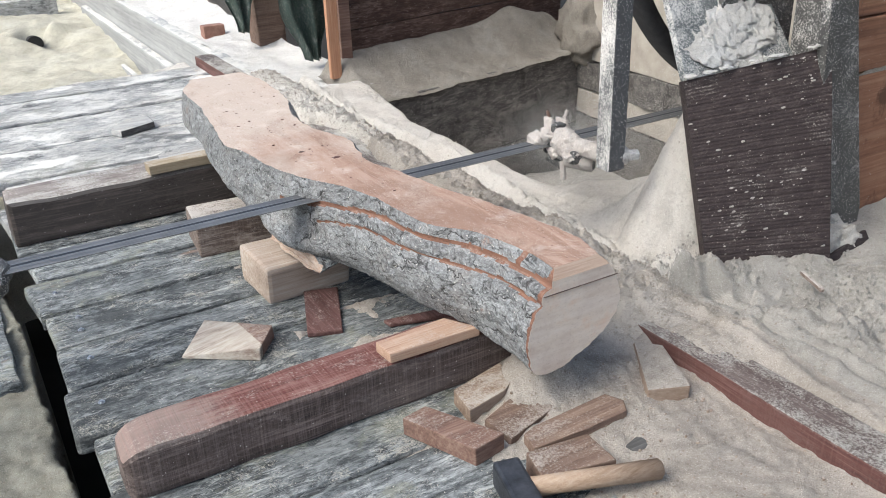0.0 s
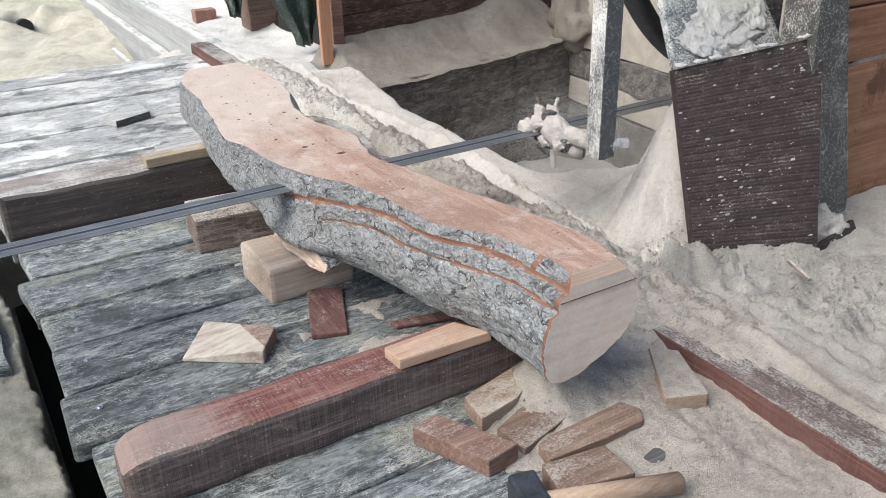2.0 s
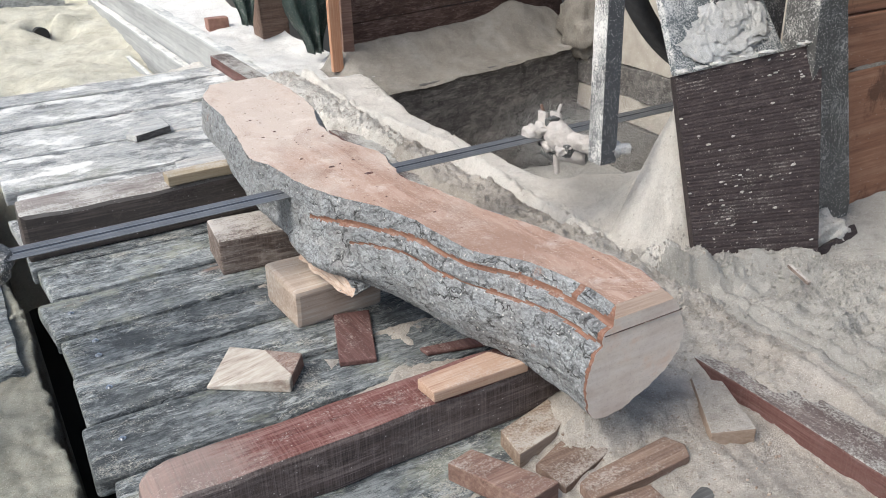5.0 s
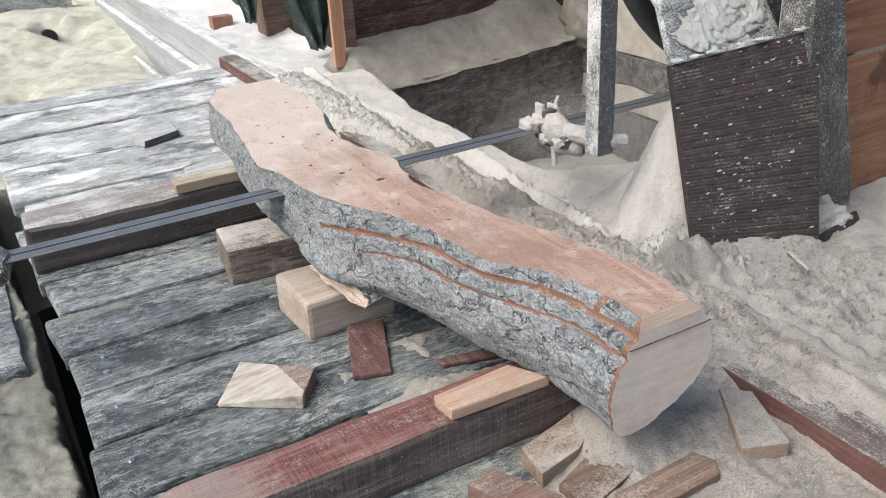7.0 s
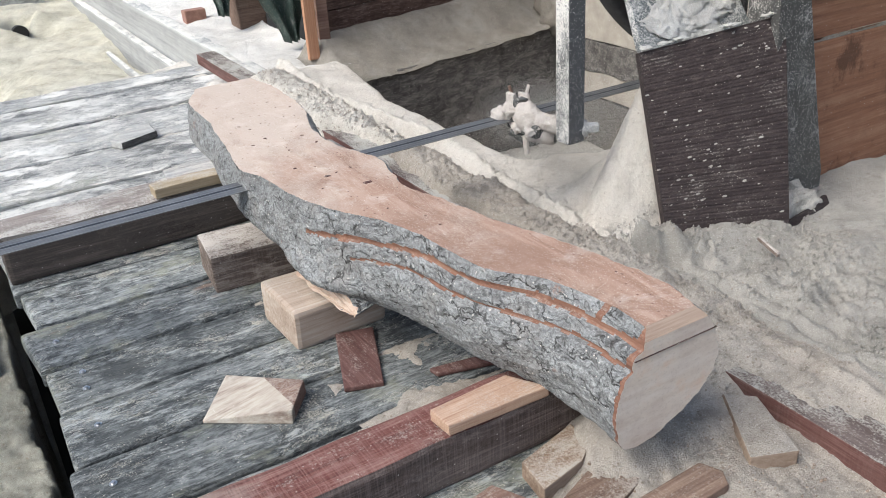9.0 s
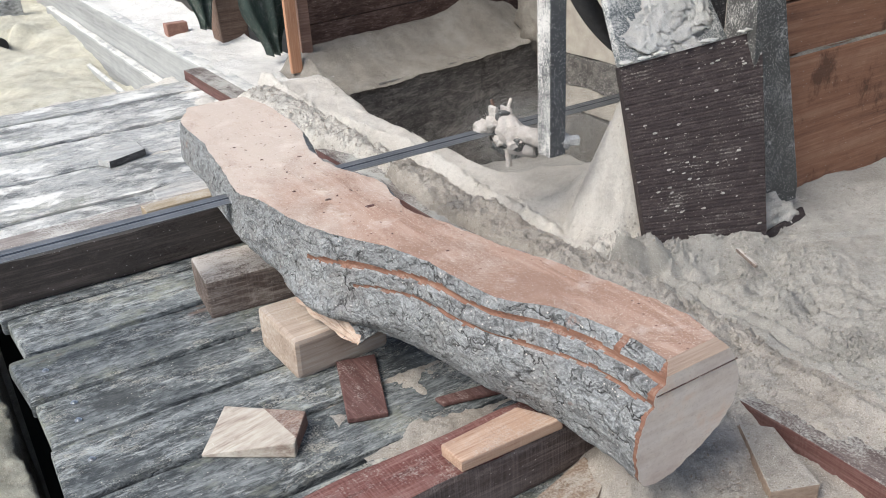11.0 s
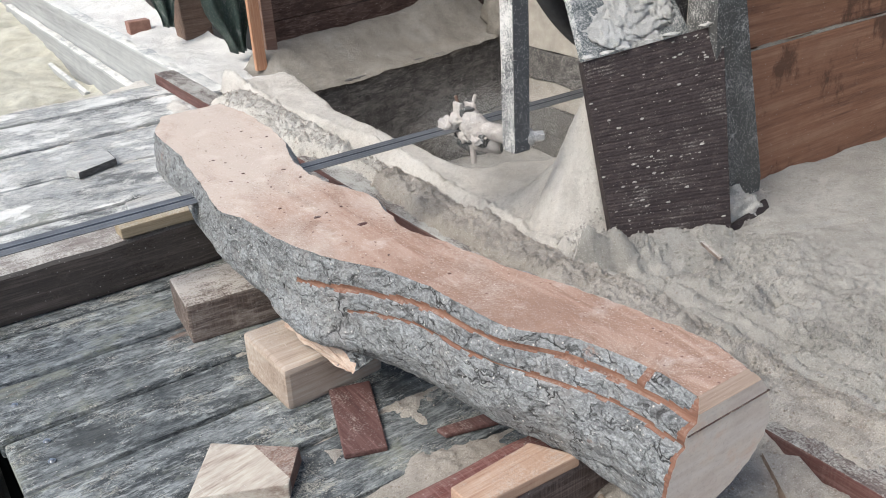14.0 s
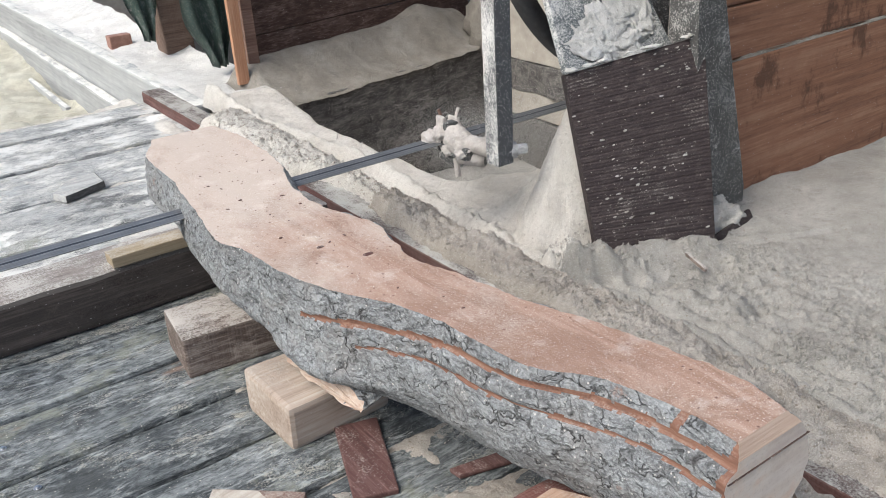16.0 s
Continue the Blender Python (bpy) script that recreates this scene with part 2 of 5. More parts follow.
def metal(name, base, rough, dust=0.5, edge=0.52, metallic=0.4, scale=90.0):
    m, n, l, bsdf = tree_of(name)
    v = mapped(n, l, (1, 1, 1))
    spots, wide = noise_of(n, l, v, scale * 0.55, 8, 0.85), noise_of(n, l, v, 11, 8, 0.7)
    col = ramp_of(n, l, wide, [(0.3, tuple(0.6 * q for q in base)), (0.7, base)])
    both = calc(n, l, "ADD", calc(n, l, "MULTIPLY", spots, 0.68), calc(n, l, "MULTIPLY", wide, 0.32))
    mask = calc(n, l, "MULTIPLY", ramp_of(n, l, both, [(edge - 0.02, 0.0), (edge + 0.05, 1.0)]), dust)
    col = blend(n, l, 0.12 * min(1.0, dust), col, DUST)
    if dust:
        mask = calc(n, l, "MAXIMUM", mask, calc(n, l, "MAXIMUM", specks(n, l, v, 300, 0.36, 0.9 - edge), specks(n, l, v, 170, 0.30, 0.62 - edge)))
    l.new(blend(n, l, mask, col, (0.74, 0.71, 0.67)), bsdf.inputs["Base Color"])
    l.new(calc(n, l, "SUBTRACT", metallic, mask), bsdf.inputs["Metallic"])
    bsdf.inputs["Roughness"].default_value = rough
    relief(n, l, bsdf, mask, 0.5, 0.003)
    return m


def bark_material():
    """Grey bark in long plates: broken fissures along the log with their shade painted dark, mottled flakes and rubbed
    red-brown patches.
    """
    m, n, l, bsdf = tree_of("grey_bark")
    v = mapped(n, l, (1, 1, 1), False)
    warp = n.new("ShaderNodeTexNoise")
    warp.inputs["Scale"].default_value, warp.inputs["Detail"].default_value = 26.0, 6.0
    l.new(v, warp.inputs["Vector"])
    shift = n.new("ShaderNodeVectorMath")
    shift.operation = "SCALE"
    shift.inputs["Scale"].default_value = 0.075
    l.new(warp.outputs["Color"], shift.inputs[0])
    bent = n.new("ShaderNodeVectorMath")
    l.new(v, bent.inputs[0])
    l.new(shift.outputs[0], bent.inputs[1])
    long = n.new("ShaderNodeMapping")
    long.inputs["Scale"].default_value = (1.0, 0.26, 1.0)
    l.new(bent.outputs[0], long.inputs["Vector"])
    sv = long.outputs[0]
    gaps = noise_of(n, l, v, 30, 6, 0.7)
    deep = ramp_of(n, l, cells_of(n, l, sv, 34, "DISTANCE_TO_EDGE").outputs["Distance"], [(0.0, 0.0), (0.045, 1.0)])
    deep = calc(n, l, "MAXIMUM", deep, ramp_of(n, l, gaps, [(0.40, 0.0), (0.54, 1.0)]))
    thin = ramp_of(n, l, cells_of(n, l, sv, 85, "DISTANCE_TO_EDGE").outputs["Distance"], [(0.0, 0.0), (0.07, 1.0)])
    thin = calc(n, l, "MAXIMUM", thin, ramp_of(n, l, gaps, [(0.40, 1.0), (0.52, 0.0)]))
    fine, wide = noise_of(n, l, mapped(n, l, (1.0, 0.6, 1.0), False), 300, 8, 0.85), noise_of(n, l, v, 12, 8, 0.7)
    flake = noise_of(n, l, sv, 60, 8, 0.8)
    col = ramp_of(n, l, fine, [(0.34, (0.12, 0.123, 0.126)), (0.5, (0.285, 0.29, 0.293)), (0.64, (0.50, 0.505, 0.50))])
    col = blend(n, l, ramp_of(n, l, flake, [(0.38, 0.75), (0.50, 0.0)]), col, (0.105, 0.10, 0.10))
    col = blend(n, l, ramp_of(n, l, flake, [(0.54, 0.0), (0.66, 0.6)]), col, (0.47, 0.475, 0.475))
    col = blend(n, l, ramp_of(n, l, wide, [(0.5, 0.0), (0.68, 0.5)]), col, (0.34, 0.315, 0.295))
    col = blend(n, l, ramp_of(n, l, noise_of(n, l, v, 17, 6, 0.7), [(0.64, 0.0), (0.70, 0.6)]), col, (0.36, 0.20, 0.14))
    # shade inside thin and deep fissures, put into the colour
    col = blend(n, l, thin, blend(n, l, 0.55, col, (0.07, 0.065, 0.062)), col)
    col = blend(n, l, deep, (0.050, 0.046, 0.044), col)
    col = blend(n, l, specks(n, l, v, 170, 0.30, 0.07), col, (0.60, 0.57, 0.53))
    l.new(col, bsdf.inputs["Base Color"])
    bsdf.inputs["Roughness"].default_value = 0.92
    bsdf.inputs["Specular IOR Level"].default_value = 0.12
    tall = calc(n, l, "ADD", calc(n, l, "MULTIPLY", deep, 0.40), calc(n, l, "MULTIPLY", thin, 0.15))
    relief(n, l, bsdf, calc(n, l, "ADD", calc(n, l, "ADD", tall, calc(n, l, "MULTIPLY", fine, 0.2)), calc(n, l, "MULTIPLY", flake, 0.45)), 1.0, 0.010)
    return m


def cut_top_material():
    """Freshly sawn face: orange-brown heartwood, pale pink sawdust film and pith flecks."""
    m, n, l, bsdf = tree_of("fresh_cut_face")
    v = mapped(n, l, (1, 1, 1), False)
    sv = mapped(n, l, (1.0, 0.16, 1.0), False)
    band, wide = noise_of(n, l, sv, 24, 6, 0.6, 1.4), noise_of(n, l, v, 6, 5, 0.55)
    fine = noise_of(n, l, v, 380, 4, 0.75)
    grit = noise_of(n, l, v, 430, 2, 0.6)
    speck = noise_of(n, l, v, 75, 3, 0.6)
    col = ramp_of(n, l, band, [(0.36, (0.24, 0.142, 0.103)), (0.46, (0.305, 0.19, 0.142)), (0.55, (0.345, 0.225, 0.172)), (0.66, (0.39, 0.27, 0.212))])
    tc, sep = n.new("ShaderNodeTexCoord"), n.new("ShaderNodeSeparateXYZ")
    l.new(tc.outputs["Object"], sep.inputs[0])
    mr = n.new("ShaderNodeMapRange")
    mr.inputs["From Min"].default_value, mr.inputs["From Max"].default_value = -0.45, 0.40
    l.new(sep.outputs["Y"], mr.inputs["Value"])
    loose = calc(n, l, "ADD", calc(n, l, "MULTIPLY", noise_of(n, l, mapped(n, l, (1.0, 0.6, 1.0), False), 7, 9, 0.68), 0.6), calc(n, l, "MULTIPLY", fine, 0.40))
    loose = calc(n, l, "ADD", loose, calc(n, l, "MULTIPLY", mr.outputs[0], 0.22))
    burnt = ramp_of(n, l, noise_of(n, l, mapped(n, l, (1.0, 0.5, 1.0), False), 8, 7, 0.62, 0.8), [(0.50, 0.0), (0.60, 0.7)])
    col = blend(n, l, burnt, col, (0.215, 0.125, 0.09))
    film = ramp_of(n, l, loose, [(0.54, 0.05), (0.72, 0.85)])
    col = blend(n, l, film, col, (0.515, 0.44, 0.38))
    col = blend(n, l, calc(n, l, "MULTIPLY", ramp_of(n, l, noise_of(n, l, v, 11, 7, 0.7), [(0.56, 0.0), (0.70, 0.75)]), fine), col, (0.66, 0.60, 0.54))
    col = blend(n, l, ramp_of(n, l, grit, [(0.60, 0.0), (0.68, 0.4)]), col, (0.68, 0.60, 0.55))
    col = blend(n, l, calc(n, l, "MULTIPLY", specks(n, l, v, 230, 0.26, 0.10), 0.7), col, (0.74, 0.68, 0.62))
    col = blend(n, l, calc(n, l, "MULTIPLY", specks(n, l, v, 380, 0.34, 0.30), 0.55), col, (0.68, 0.60, 0.54))
    col = blend(n, l, specks(n, l, v, 110, 0.25, 0.07), col, (0.17, 0.10, 0.08))
    col = blend(n, l, ramp_of(n, l, speck, [(0.26, 0.9), (0.30, 0.0)]), col, (0.16, 0.10, 0.08))
    l.new(col, bsdf.inputs["Base Color"])
    bsdf.inputs["Roughness"].default_value = 0.9
    bsdf.inputs["Specular IOR Level"].default_value = 0.1
    relief(n, l, bsdf, calc(n, l, "ADD", calc(n, l, "MULTIPLY", fine, 0.5), calc(n, l, "MULTIPLY", grit, 0.5)), 0.5, 0.004)
    return m


def end_grain_material():
    m, n, l, bsdf = tree_of("end_grain")
    tc, mp = n.new("ShaderNodeTexCoord"), n.new("ShaderNodeMapping")
    mp.inputs["Location"].default_value = (-0.12, 0, -0.17)
    l.new(tc.outputs["Object"], mp.inputs["Vector"])
    w = n.new("ShaderNodeTexWave")
    w.wave_type, w.rings_direction = "RINGS", "Y"
    w.inputs["Scale"].default_value, w.inputs["Distortion"].default_value = 28.0, 2.5
    w.inputs["Detail"].default_value = 3.0
    l.new(mp.outputs[0], w.inputs["Vector"])
    v = mapped(n, l, (1, 1, 1), False)
    turn = n.new("ShaderNodeMapping")
    turn.inputs["Rotation"].default_value = (0, 0.9, 0)
    turn.inputs["Scale"].default_value = (0.12, 1.0, 1.3)
    l.new(v, turn.inputs["Vector"])
    streaks = turn.outputs[0]
    wide, fine = noise_of(n, l, v, 13, 6, 0.65), noise_of(n, l, streaks, 60, 6, 0.65)
    col = ramp_of(n, l, wide, [(0.36, (0.50, 0.40, 0.335)), (0.55, (0.62, 0.53, 0.445)), (0.68, (0.62, 0.45, 0.335))])
    col = blend(n, l, calc(n, l, "MULTIPLY", w.outputs["Fac"], 0.05), col, (0.34, 0.23, 0.18))
    col = blend(n, l, ramp_of(n, l, fine, [(0.42, 0.0), (0.68, 0.6)]), col, (0.68, 0.61, 0.55))
    col = blend(n, l, ramp_of(n, l, noise_of(n, l, v, 260, 4, 0.7), [(0.34, 0.35), (0.46, 0.0)]), col, (0.34, 0.26, 0.21))
    l.new(col, bsdf.inputs["Base Color"])
    bsdf.inputs["Roughness"].default_value = 0.85
    relief(n, l, bsdf, fine, 0.3, 0.002)
    return m


def plain(name, a, b, scale=20.0, rough=0.8, bump=0.3, metallic=0.0):
    m, n, l, bsdf = tree_of(name)
    v = mapped(n, l, (1, 1, 1))
    f = noise_of(n, l, v, scale, 6, 0.65)
    l.new(ramp_of(n, l, f, [(0.3, a), (0.7, b)]), bsdf.inputs["Base Color"])
    bsdf.inputs["Roughness"].default_value, bsdf.inputs["Metallic"].default_value = rough, metallic
    relief(n, l, bsdf, f, bump, 0.004)
    return m


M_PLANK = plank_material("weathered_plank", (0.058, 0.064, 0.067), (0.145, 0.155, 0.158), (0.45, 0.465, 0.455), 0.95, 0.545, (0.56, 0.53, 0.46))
# real dust, plus wood whitened to carry the blown-out daylight at the far end
M_PLANK_FAR = plank_material("dusty_glare_plank", (0.29, 0.287, 0.278), (0.41, 0.407, 0.395), (0.57, 0.565, 0.55), 1.0, 0.495, (0.72, 0.70, 0.66))
M_BEAM_TOP = wood("worn_red_beam_top", (0.07, 0.022, 0.019), (0.155, 0.055, 0.046), (0.30, 0.185, 0.16), "X", 45, 0.8, 0.56, saw=0.45, dust_col=FILM, scuff=0.45, fade=(-0.40, -0.02, (0.33, 0.28, 0.245)))
M_BEAM = wood("red_stained_beam", (0.042, 0.032, 0.030), (0.098, 0.070, 0.063), (0.27, 0.215, 0.195), "X", 45, 0.6, 0.53, saw=0.34, scuff=0.5, bump=0.7)
# rear beam sides: near-black wood with the shade of the front face painted in
M_BEAM_BACK = wood("shaded_beam_side", (0.022, 0.015, 0.012), (0.042, 0.030, 0.025), (0.13, 0.098, 0.085), "X", 40, 1.0, 0.42, dust_col=(0.52, 0.49, 0.46), scuff=0.35)
M_BOARD = wood("dark_ribbed_board", (0.024, 0.018, 0.018), (0.046, 0.034, 0.033), (0.095, 0.074, 0.070), "X", 75, 0.75, 0.575, bump=0.8, scuff=0.08)
M_WALL = wood("dark_wall_board", (0.035, 0.021, 0.017), (0.075, 0.044, 0.036), (0.20, 0.14, 0.12), "X", 30, 0.6, 0.58, scuff=0.3)
# dusty boards, their dark wood lightened to paint in haze over the pit
M_LINING = wood("dusty_hazy_lining", (0.055, 0.050, 0.046), (0.13, 0.12, 0.112), (0.34, 0.31, 0.28), "X", 22, 0.75, 0.55, bump=0.6, stain=0.5, dust_col=(0.42, 0.39, 0.35), scuff=0.5)
M_BROWN = wood("brown_wall_board", (0.17, 0.085, 0.055), (0.30, 0.145, 0.085), (0.40, 0.225, 0.145), "X", 24, 0.5, 0.57, vary=0.15, stain=0.75, scuff=0.22)
M_ORANGE = wood("fresh_orange_board", (0.30, 0.14, 0.08), (0.42, 0.22, 0.13), (0.52, 0.31, 0.20), "Z", 40, 0.2, 0.6)
M_REDRAIL = wood("red_rail", (0.06, 0.028, 0.025), (0.115, 0.05, 0.043), (0.21, 0.12, 0.105), "Y", 40, 0.9, 0.50, saw=0.2, dust_col=(0.50, 0.49, 0.45))
M_RAILTOP = wood("dusty_rail_top", (0.07, 0.052, 0.047), (0.125, 0.095, 0.086), (0.22, 0.175, 0.16), "Y", 40, 0.95, 0.475, crisp=1.0, dust_col=(0.43, 0.41, 0.37))
C_PALE = wood("pale_offcut", (0.19, 0.135, 0.11), (0.42, 0.375, 0.32), (0.55, 0.515, 0.46), "X", 16, 0.3, 0.6, vary=0.0, stain=0.3)
C_DARK = wood("dark_red_offcut", (0.06, 0.028, 0.025), (0.115, 0.058, 0.052), (0.20, 0.12, 0.105), "Y", 40, 0.7, 0.55, dust_col=FILM)
C_TAN = wood("tan_offcut", (0.17, 0.115, 0.08), (0.28, 0.20, 0.148), (0.41, 0.32, 0.245), "X", 40, 0.8, 0.5, dust_col=FILM)
C_RED = wood("reddish_offcut", (0.13, 0.075, 0.058), (0.225, 0.135, 0.105), (0.35, 0.24, 0.19), "X", 45, 0.6, 0.52, dust_col=FILM)
C_BROWN = wood("brown_offcut", (0.10, 0.062, 0.045), (0.19, 0.125, 0.095), (0.30, 0.22, 0.17), "X", 45, 0.7, 0.52, saw=0.2, dust_col=FILM)
C_DUSTY = wood("dusty_offcut", (0.2, 0.14, 0.1), (0.3, 0.22, 0.16), (0.4, 0.3, 0.23), "X", 40, 1.0, 0.38, dust_col=(0.41, 0.365, 0.315))
C_BOARDL = wood("light_orange_offcut", (0.32, 0.185, 0.125), (0.47, 0.31, 0.22), (0.58, 0.43, 0.33), "X", 60, 0.5, 0.53, saw=0.1, dust_col=FILM)
M_BLOCK = wood("grey_brown_block", (0.06, 0.040, 0.033), (0.15, 0.105, 0.085), (0.40, 0.335, 0.29), "X", 40, 0.85, 0.46, saw=0.15, dust_col=(0.52, 0.475, 0.43), scuff=0.6)
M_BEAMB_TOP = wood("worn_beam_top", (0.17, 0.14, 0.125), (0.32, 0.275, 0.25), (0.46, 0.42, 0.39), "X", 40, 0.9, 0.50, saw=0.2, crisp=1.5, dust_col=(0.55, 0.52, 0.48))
M_PALEBLOCK = wood("pale_support_block", (0.27, 0.195, 0.15), (0.46, 0.365, 0.295), (0.60, 0.52, 0.445), "X", 25, 0.5, 0.53, dust_col=FILM)
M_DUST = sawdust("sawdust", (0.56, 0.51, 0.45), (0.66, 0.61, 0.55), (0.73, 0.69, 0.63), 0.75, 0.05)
M_DUST_WHITE = sawdust("white_sawdust", (0.66, 0.63, 0.58), (0.74, 0.71, 0.67), (0.80, 0.78, 0.74), 0.8, 0.03)
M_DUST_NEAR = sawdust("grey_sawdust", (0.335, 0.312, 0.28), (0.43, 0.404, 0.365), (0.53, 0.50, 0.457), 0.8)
# trodden dust, with the shade beside the log mixed into its darker tan
M_DUST_CAR = sawdust("trodden_shaded_sawdust", (0.35, 0.305, 0.262), (0.46, 0.412, 0.36), (0.57, 0.525, 0.472), 0.9, 0.2)
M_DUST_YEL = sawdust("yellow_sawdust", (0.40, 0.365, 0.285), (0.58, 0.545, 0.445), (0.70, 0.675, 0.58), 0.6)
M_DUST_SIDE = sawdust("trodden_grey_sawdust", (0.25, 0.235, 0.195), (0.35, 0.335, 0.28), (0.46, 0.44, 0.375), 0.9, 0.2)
M_BARK, M_TOP, M_END = bark_material(), cut_top_material(), end_grain_material()
M_GROOVE = wood("exposed_inner_bark", (0.12, 0.058, 0.04), (0.25, 0.125, 0.085), (0.38, 0.22, 0.155), "Y", 60, 0.3, 0.55)
M_SLABEND = wood("sawn_slab_end", (0.32, 0.22, 0.165), (0.46, 0.345, 0.27), (0.56, 0.45, 0.37), "X", 50, 0.2, 0.6, vary=0.0)
M_STUB = wood("pale_branch_cut", (0.34, 0.20, 0.14), (0.52, 0.40, 0.32), (0.62, 0.51, 0.43), "Y", 60, 0.4, 0.55, scuff=0.4)
M_STEEL = metal("painted_steel", (0.045, 0.053, 0.066), 0.55, 0.95, 0.575, scale=480.0)
M_STEEL_DUSTY = metal("dust_caked_steel", (0.06, 0.07, 0.085), 0.6, 0.95, 0.49, scale=520.0)
M_STEEL_DARK = metal("dark_steel", (0.028, 0.034, 0.038), 0.5, 0.9, 0.55, scale=420.0)
M_COLUMN = metal("blue_grey_column", (0.075, 0.10, 0.11), 0.55, 1.0, 0.515, scale=420.0)
M_CLAMP = metal("bare_bolt_steel", (0.42, 0.41, 0.40), 0.5, 0.9, 0.50, scale=480.0)
M_BLADE = metal("saw_band_steel", (0.24, 0.24, 0.243), 0.48, 0.0, 0.7, 0.6)
# dark copy of the band steel, for painted shading of its ridges
M_BLADE_DARK = metal("ridge_shade_steel", (0.07, 0.073, 0.08), 0.35, 0.0, 0.7, 0.6)
M_RUBBER = plain("black_rubber", (0.025, 0.025, 0.027), (0.055, 0.055, 0.058), 40, 0.6)
# the pale sawdust again, darkened in colour for the dimmer shed side
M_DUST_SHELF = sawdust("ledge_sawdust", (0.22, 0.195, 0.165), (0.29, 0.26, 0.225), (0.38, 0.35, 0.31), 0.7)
M_CASTDUST = sawdust("caked_sawdust", (0.56, 0.50, 0.455), (0.66, 0.60, 0.555), (0.74, 0.69, 0.645), 0.7, 0.03)
M_CONCRETE = wood("grey_concrete", (0.22, 0.223, 0.223), (0.36, 0.362, 0.36), (0.50, 0.50, 0.49), "Y", 9, 0.9, 0.46, bump=0.5, scuff=0.25, dust_col=(0.70, 0.68, 0.63))
# near-black colour that stands in for the shade down in the pit
M_PIT = plain("pit_shade", (0.008, 0.008, 0.008), (0.02, 0.019, 0.018), 6, 0.95)
M_CLOTH = metal("green_tarpaulin", (0.055, 0.115, 0.095), 0.6, 0.6, 0.56, 0.0, 70.0)
C_GREY = wood("grey_offcut", (0.22, 0.215, 0.21), (0.38, 0.375, 0.365), (0.55, 0.545, 0.53), "X", 40, 0.7, 0.5, scuff=0.4)
# shaded copy of C_GREY for sides away from the sun; also the bark scrap's colour
C_GREYSIDE = wood("shaded_side_and_bark_grey", (0.045, 0.043, 0.042), (0.10, 0.097, 0.094), (0.20, 0.195, 0.19), "X", 40, 0.2, 0.6)
M_NAIL = plain("nail_steel", (0.40, 0.40, 0.41), (0.62, 0.62, 0.62), 60, 0.28, 0.1, 0.9)
M_BRICK = plain("fired_brick", (0.20, 0.10, 0.075), (0.33, 0.19, 0.145), 30, 0.9)
M_OCHRE = plain("ochre_board", (0.30, 0.265, 0.225), (0.44, 0.40, 0.345), 12, 0.9)
M_HAMMER = plain("hammer_steel", (0.03, 0.033, 0.04), (0.09, 0.095, 0.11), 40, 0.5, 0.4, 0.6)
C_SLAT = wood("dusty_yellow_slat", (0.27, 0.205, 0.13), (0.38, 0.30, 0.20), (0.48, 0.40, 0.30), "X", 50, 0.7, 0.49, dust_col=(0.52, 0.475, 0.42), scuff=0.3)
M_HANDLE = wood("hammer_handle", (0.26, 0.17, 0.11), (0.38, 0.27, 0.19), (0.48, 0.37, 0.28), "X", 50, 0.3, 0.55, dust_col=FILM)
M_ROOF = plain("dark_roof_boards", (0.05, 0.045, 0.04), (0.12, 0.11, 0.10), 5, 0.9)


# ---- building helpers ----
def finish(name, bm, material, base=(0, 0, 0), smooth=False):
    bmesh.ops.translate(bm, verts=bm.verts, vec=-Vector(base))
    me = bpy.data.meshes.new(name)
    bm.to_mesh(me)
    bm.free()
    for mt in material if isinstance(material, (list, tuple)) else [material]:
        me.materials.append(mt)
    if smooth:
        me.polygons.foreach_set("use_smooth", [True] * len(me.polygons))
    return me


def solo(name, bm, material, base, label, category, group="", kind="", smooth=False):
    ob = new(name, finish(name, bm, material, base, smooth))
    ob.location = base
    return tagged(ob, label, category, group, kind)


def thing(name, base, label, category, group="", kind=""):
    ob = new(name)
    ob.location = base
    ob.empty_display_size = 0.05
    return tagged(ob, label, category, group, kind)


def part(name, bm, material, parent, label="", smooth=False, base=None):
    root = parent
    base = Vector(base) if base is not None else Vector(root.location)
    ob = new(name, finish(name, bm, material, base, smooth))
    ob.parent = parent
    return tagged(ob, label)


def rough_box(lo, hi, bevel=0.004, wobble=0.002, seg=0.06, seed=0.0, turn=None):
    """A worn timber: a bevelled box cut into short lengths whose corners wander."""
    bm = bmesh.new()
    lo, hi = Vector(lo), Vector(hi)
    size = hi - lo
    bmesh.ops.create_cube(bm, size=1.0)
    bmesh.ops.scale(bm, verts=bm.verts, vec=size)
    bmesh.ops.translate(bm, verts=bm.verts, vec=(lo + hi) / 2)
    if bevel:
        bmesh.ops.bevel(bm, geom=list(bm.edges), offset=bevel, segments=2, affect="EDGES", profile=0.6)
    k = max(range(3), key=lambda q: size[q])
    cuts = min(int(size[k] / seg), 30)
    for c in range(1, cuts):
        at = lo.copy()
        at[k] += size[k] * c / cuts
        no = Vector((0, 0, 0))
        no[k] = 1
        bmesh.ops.bisect_plane(bm, geom=list(bm.verts) + list(bm.edges) + list(bm.faces), plane_co=at, plane_no=no)
    for v in bm.verts:
        v.co += wobble * noise.noise_vector(v.co * 9 + Vector((seed, seed * 1.7, 0)))
    if turn is not None:
        bmesh.ops.transform(bm, matrix=turn, verts=bm.verts)
    return bm


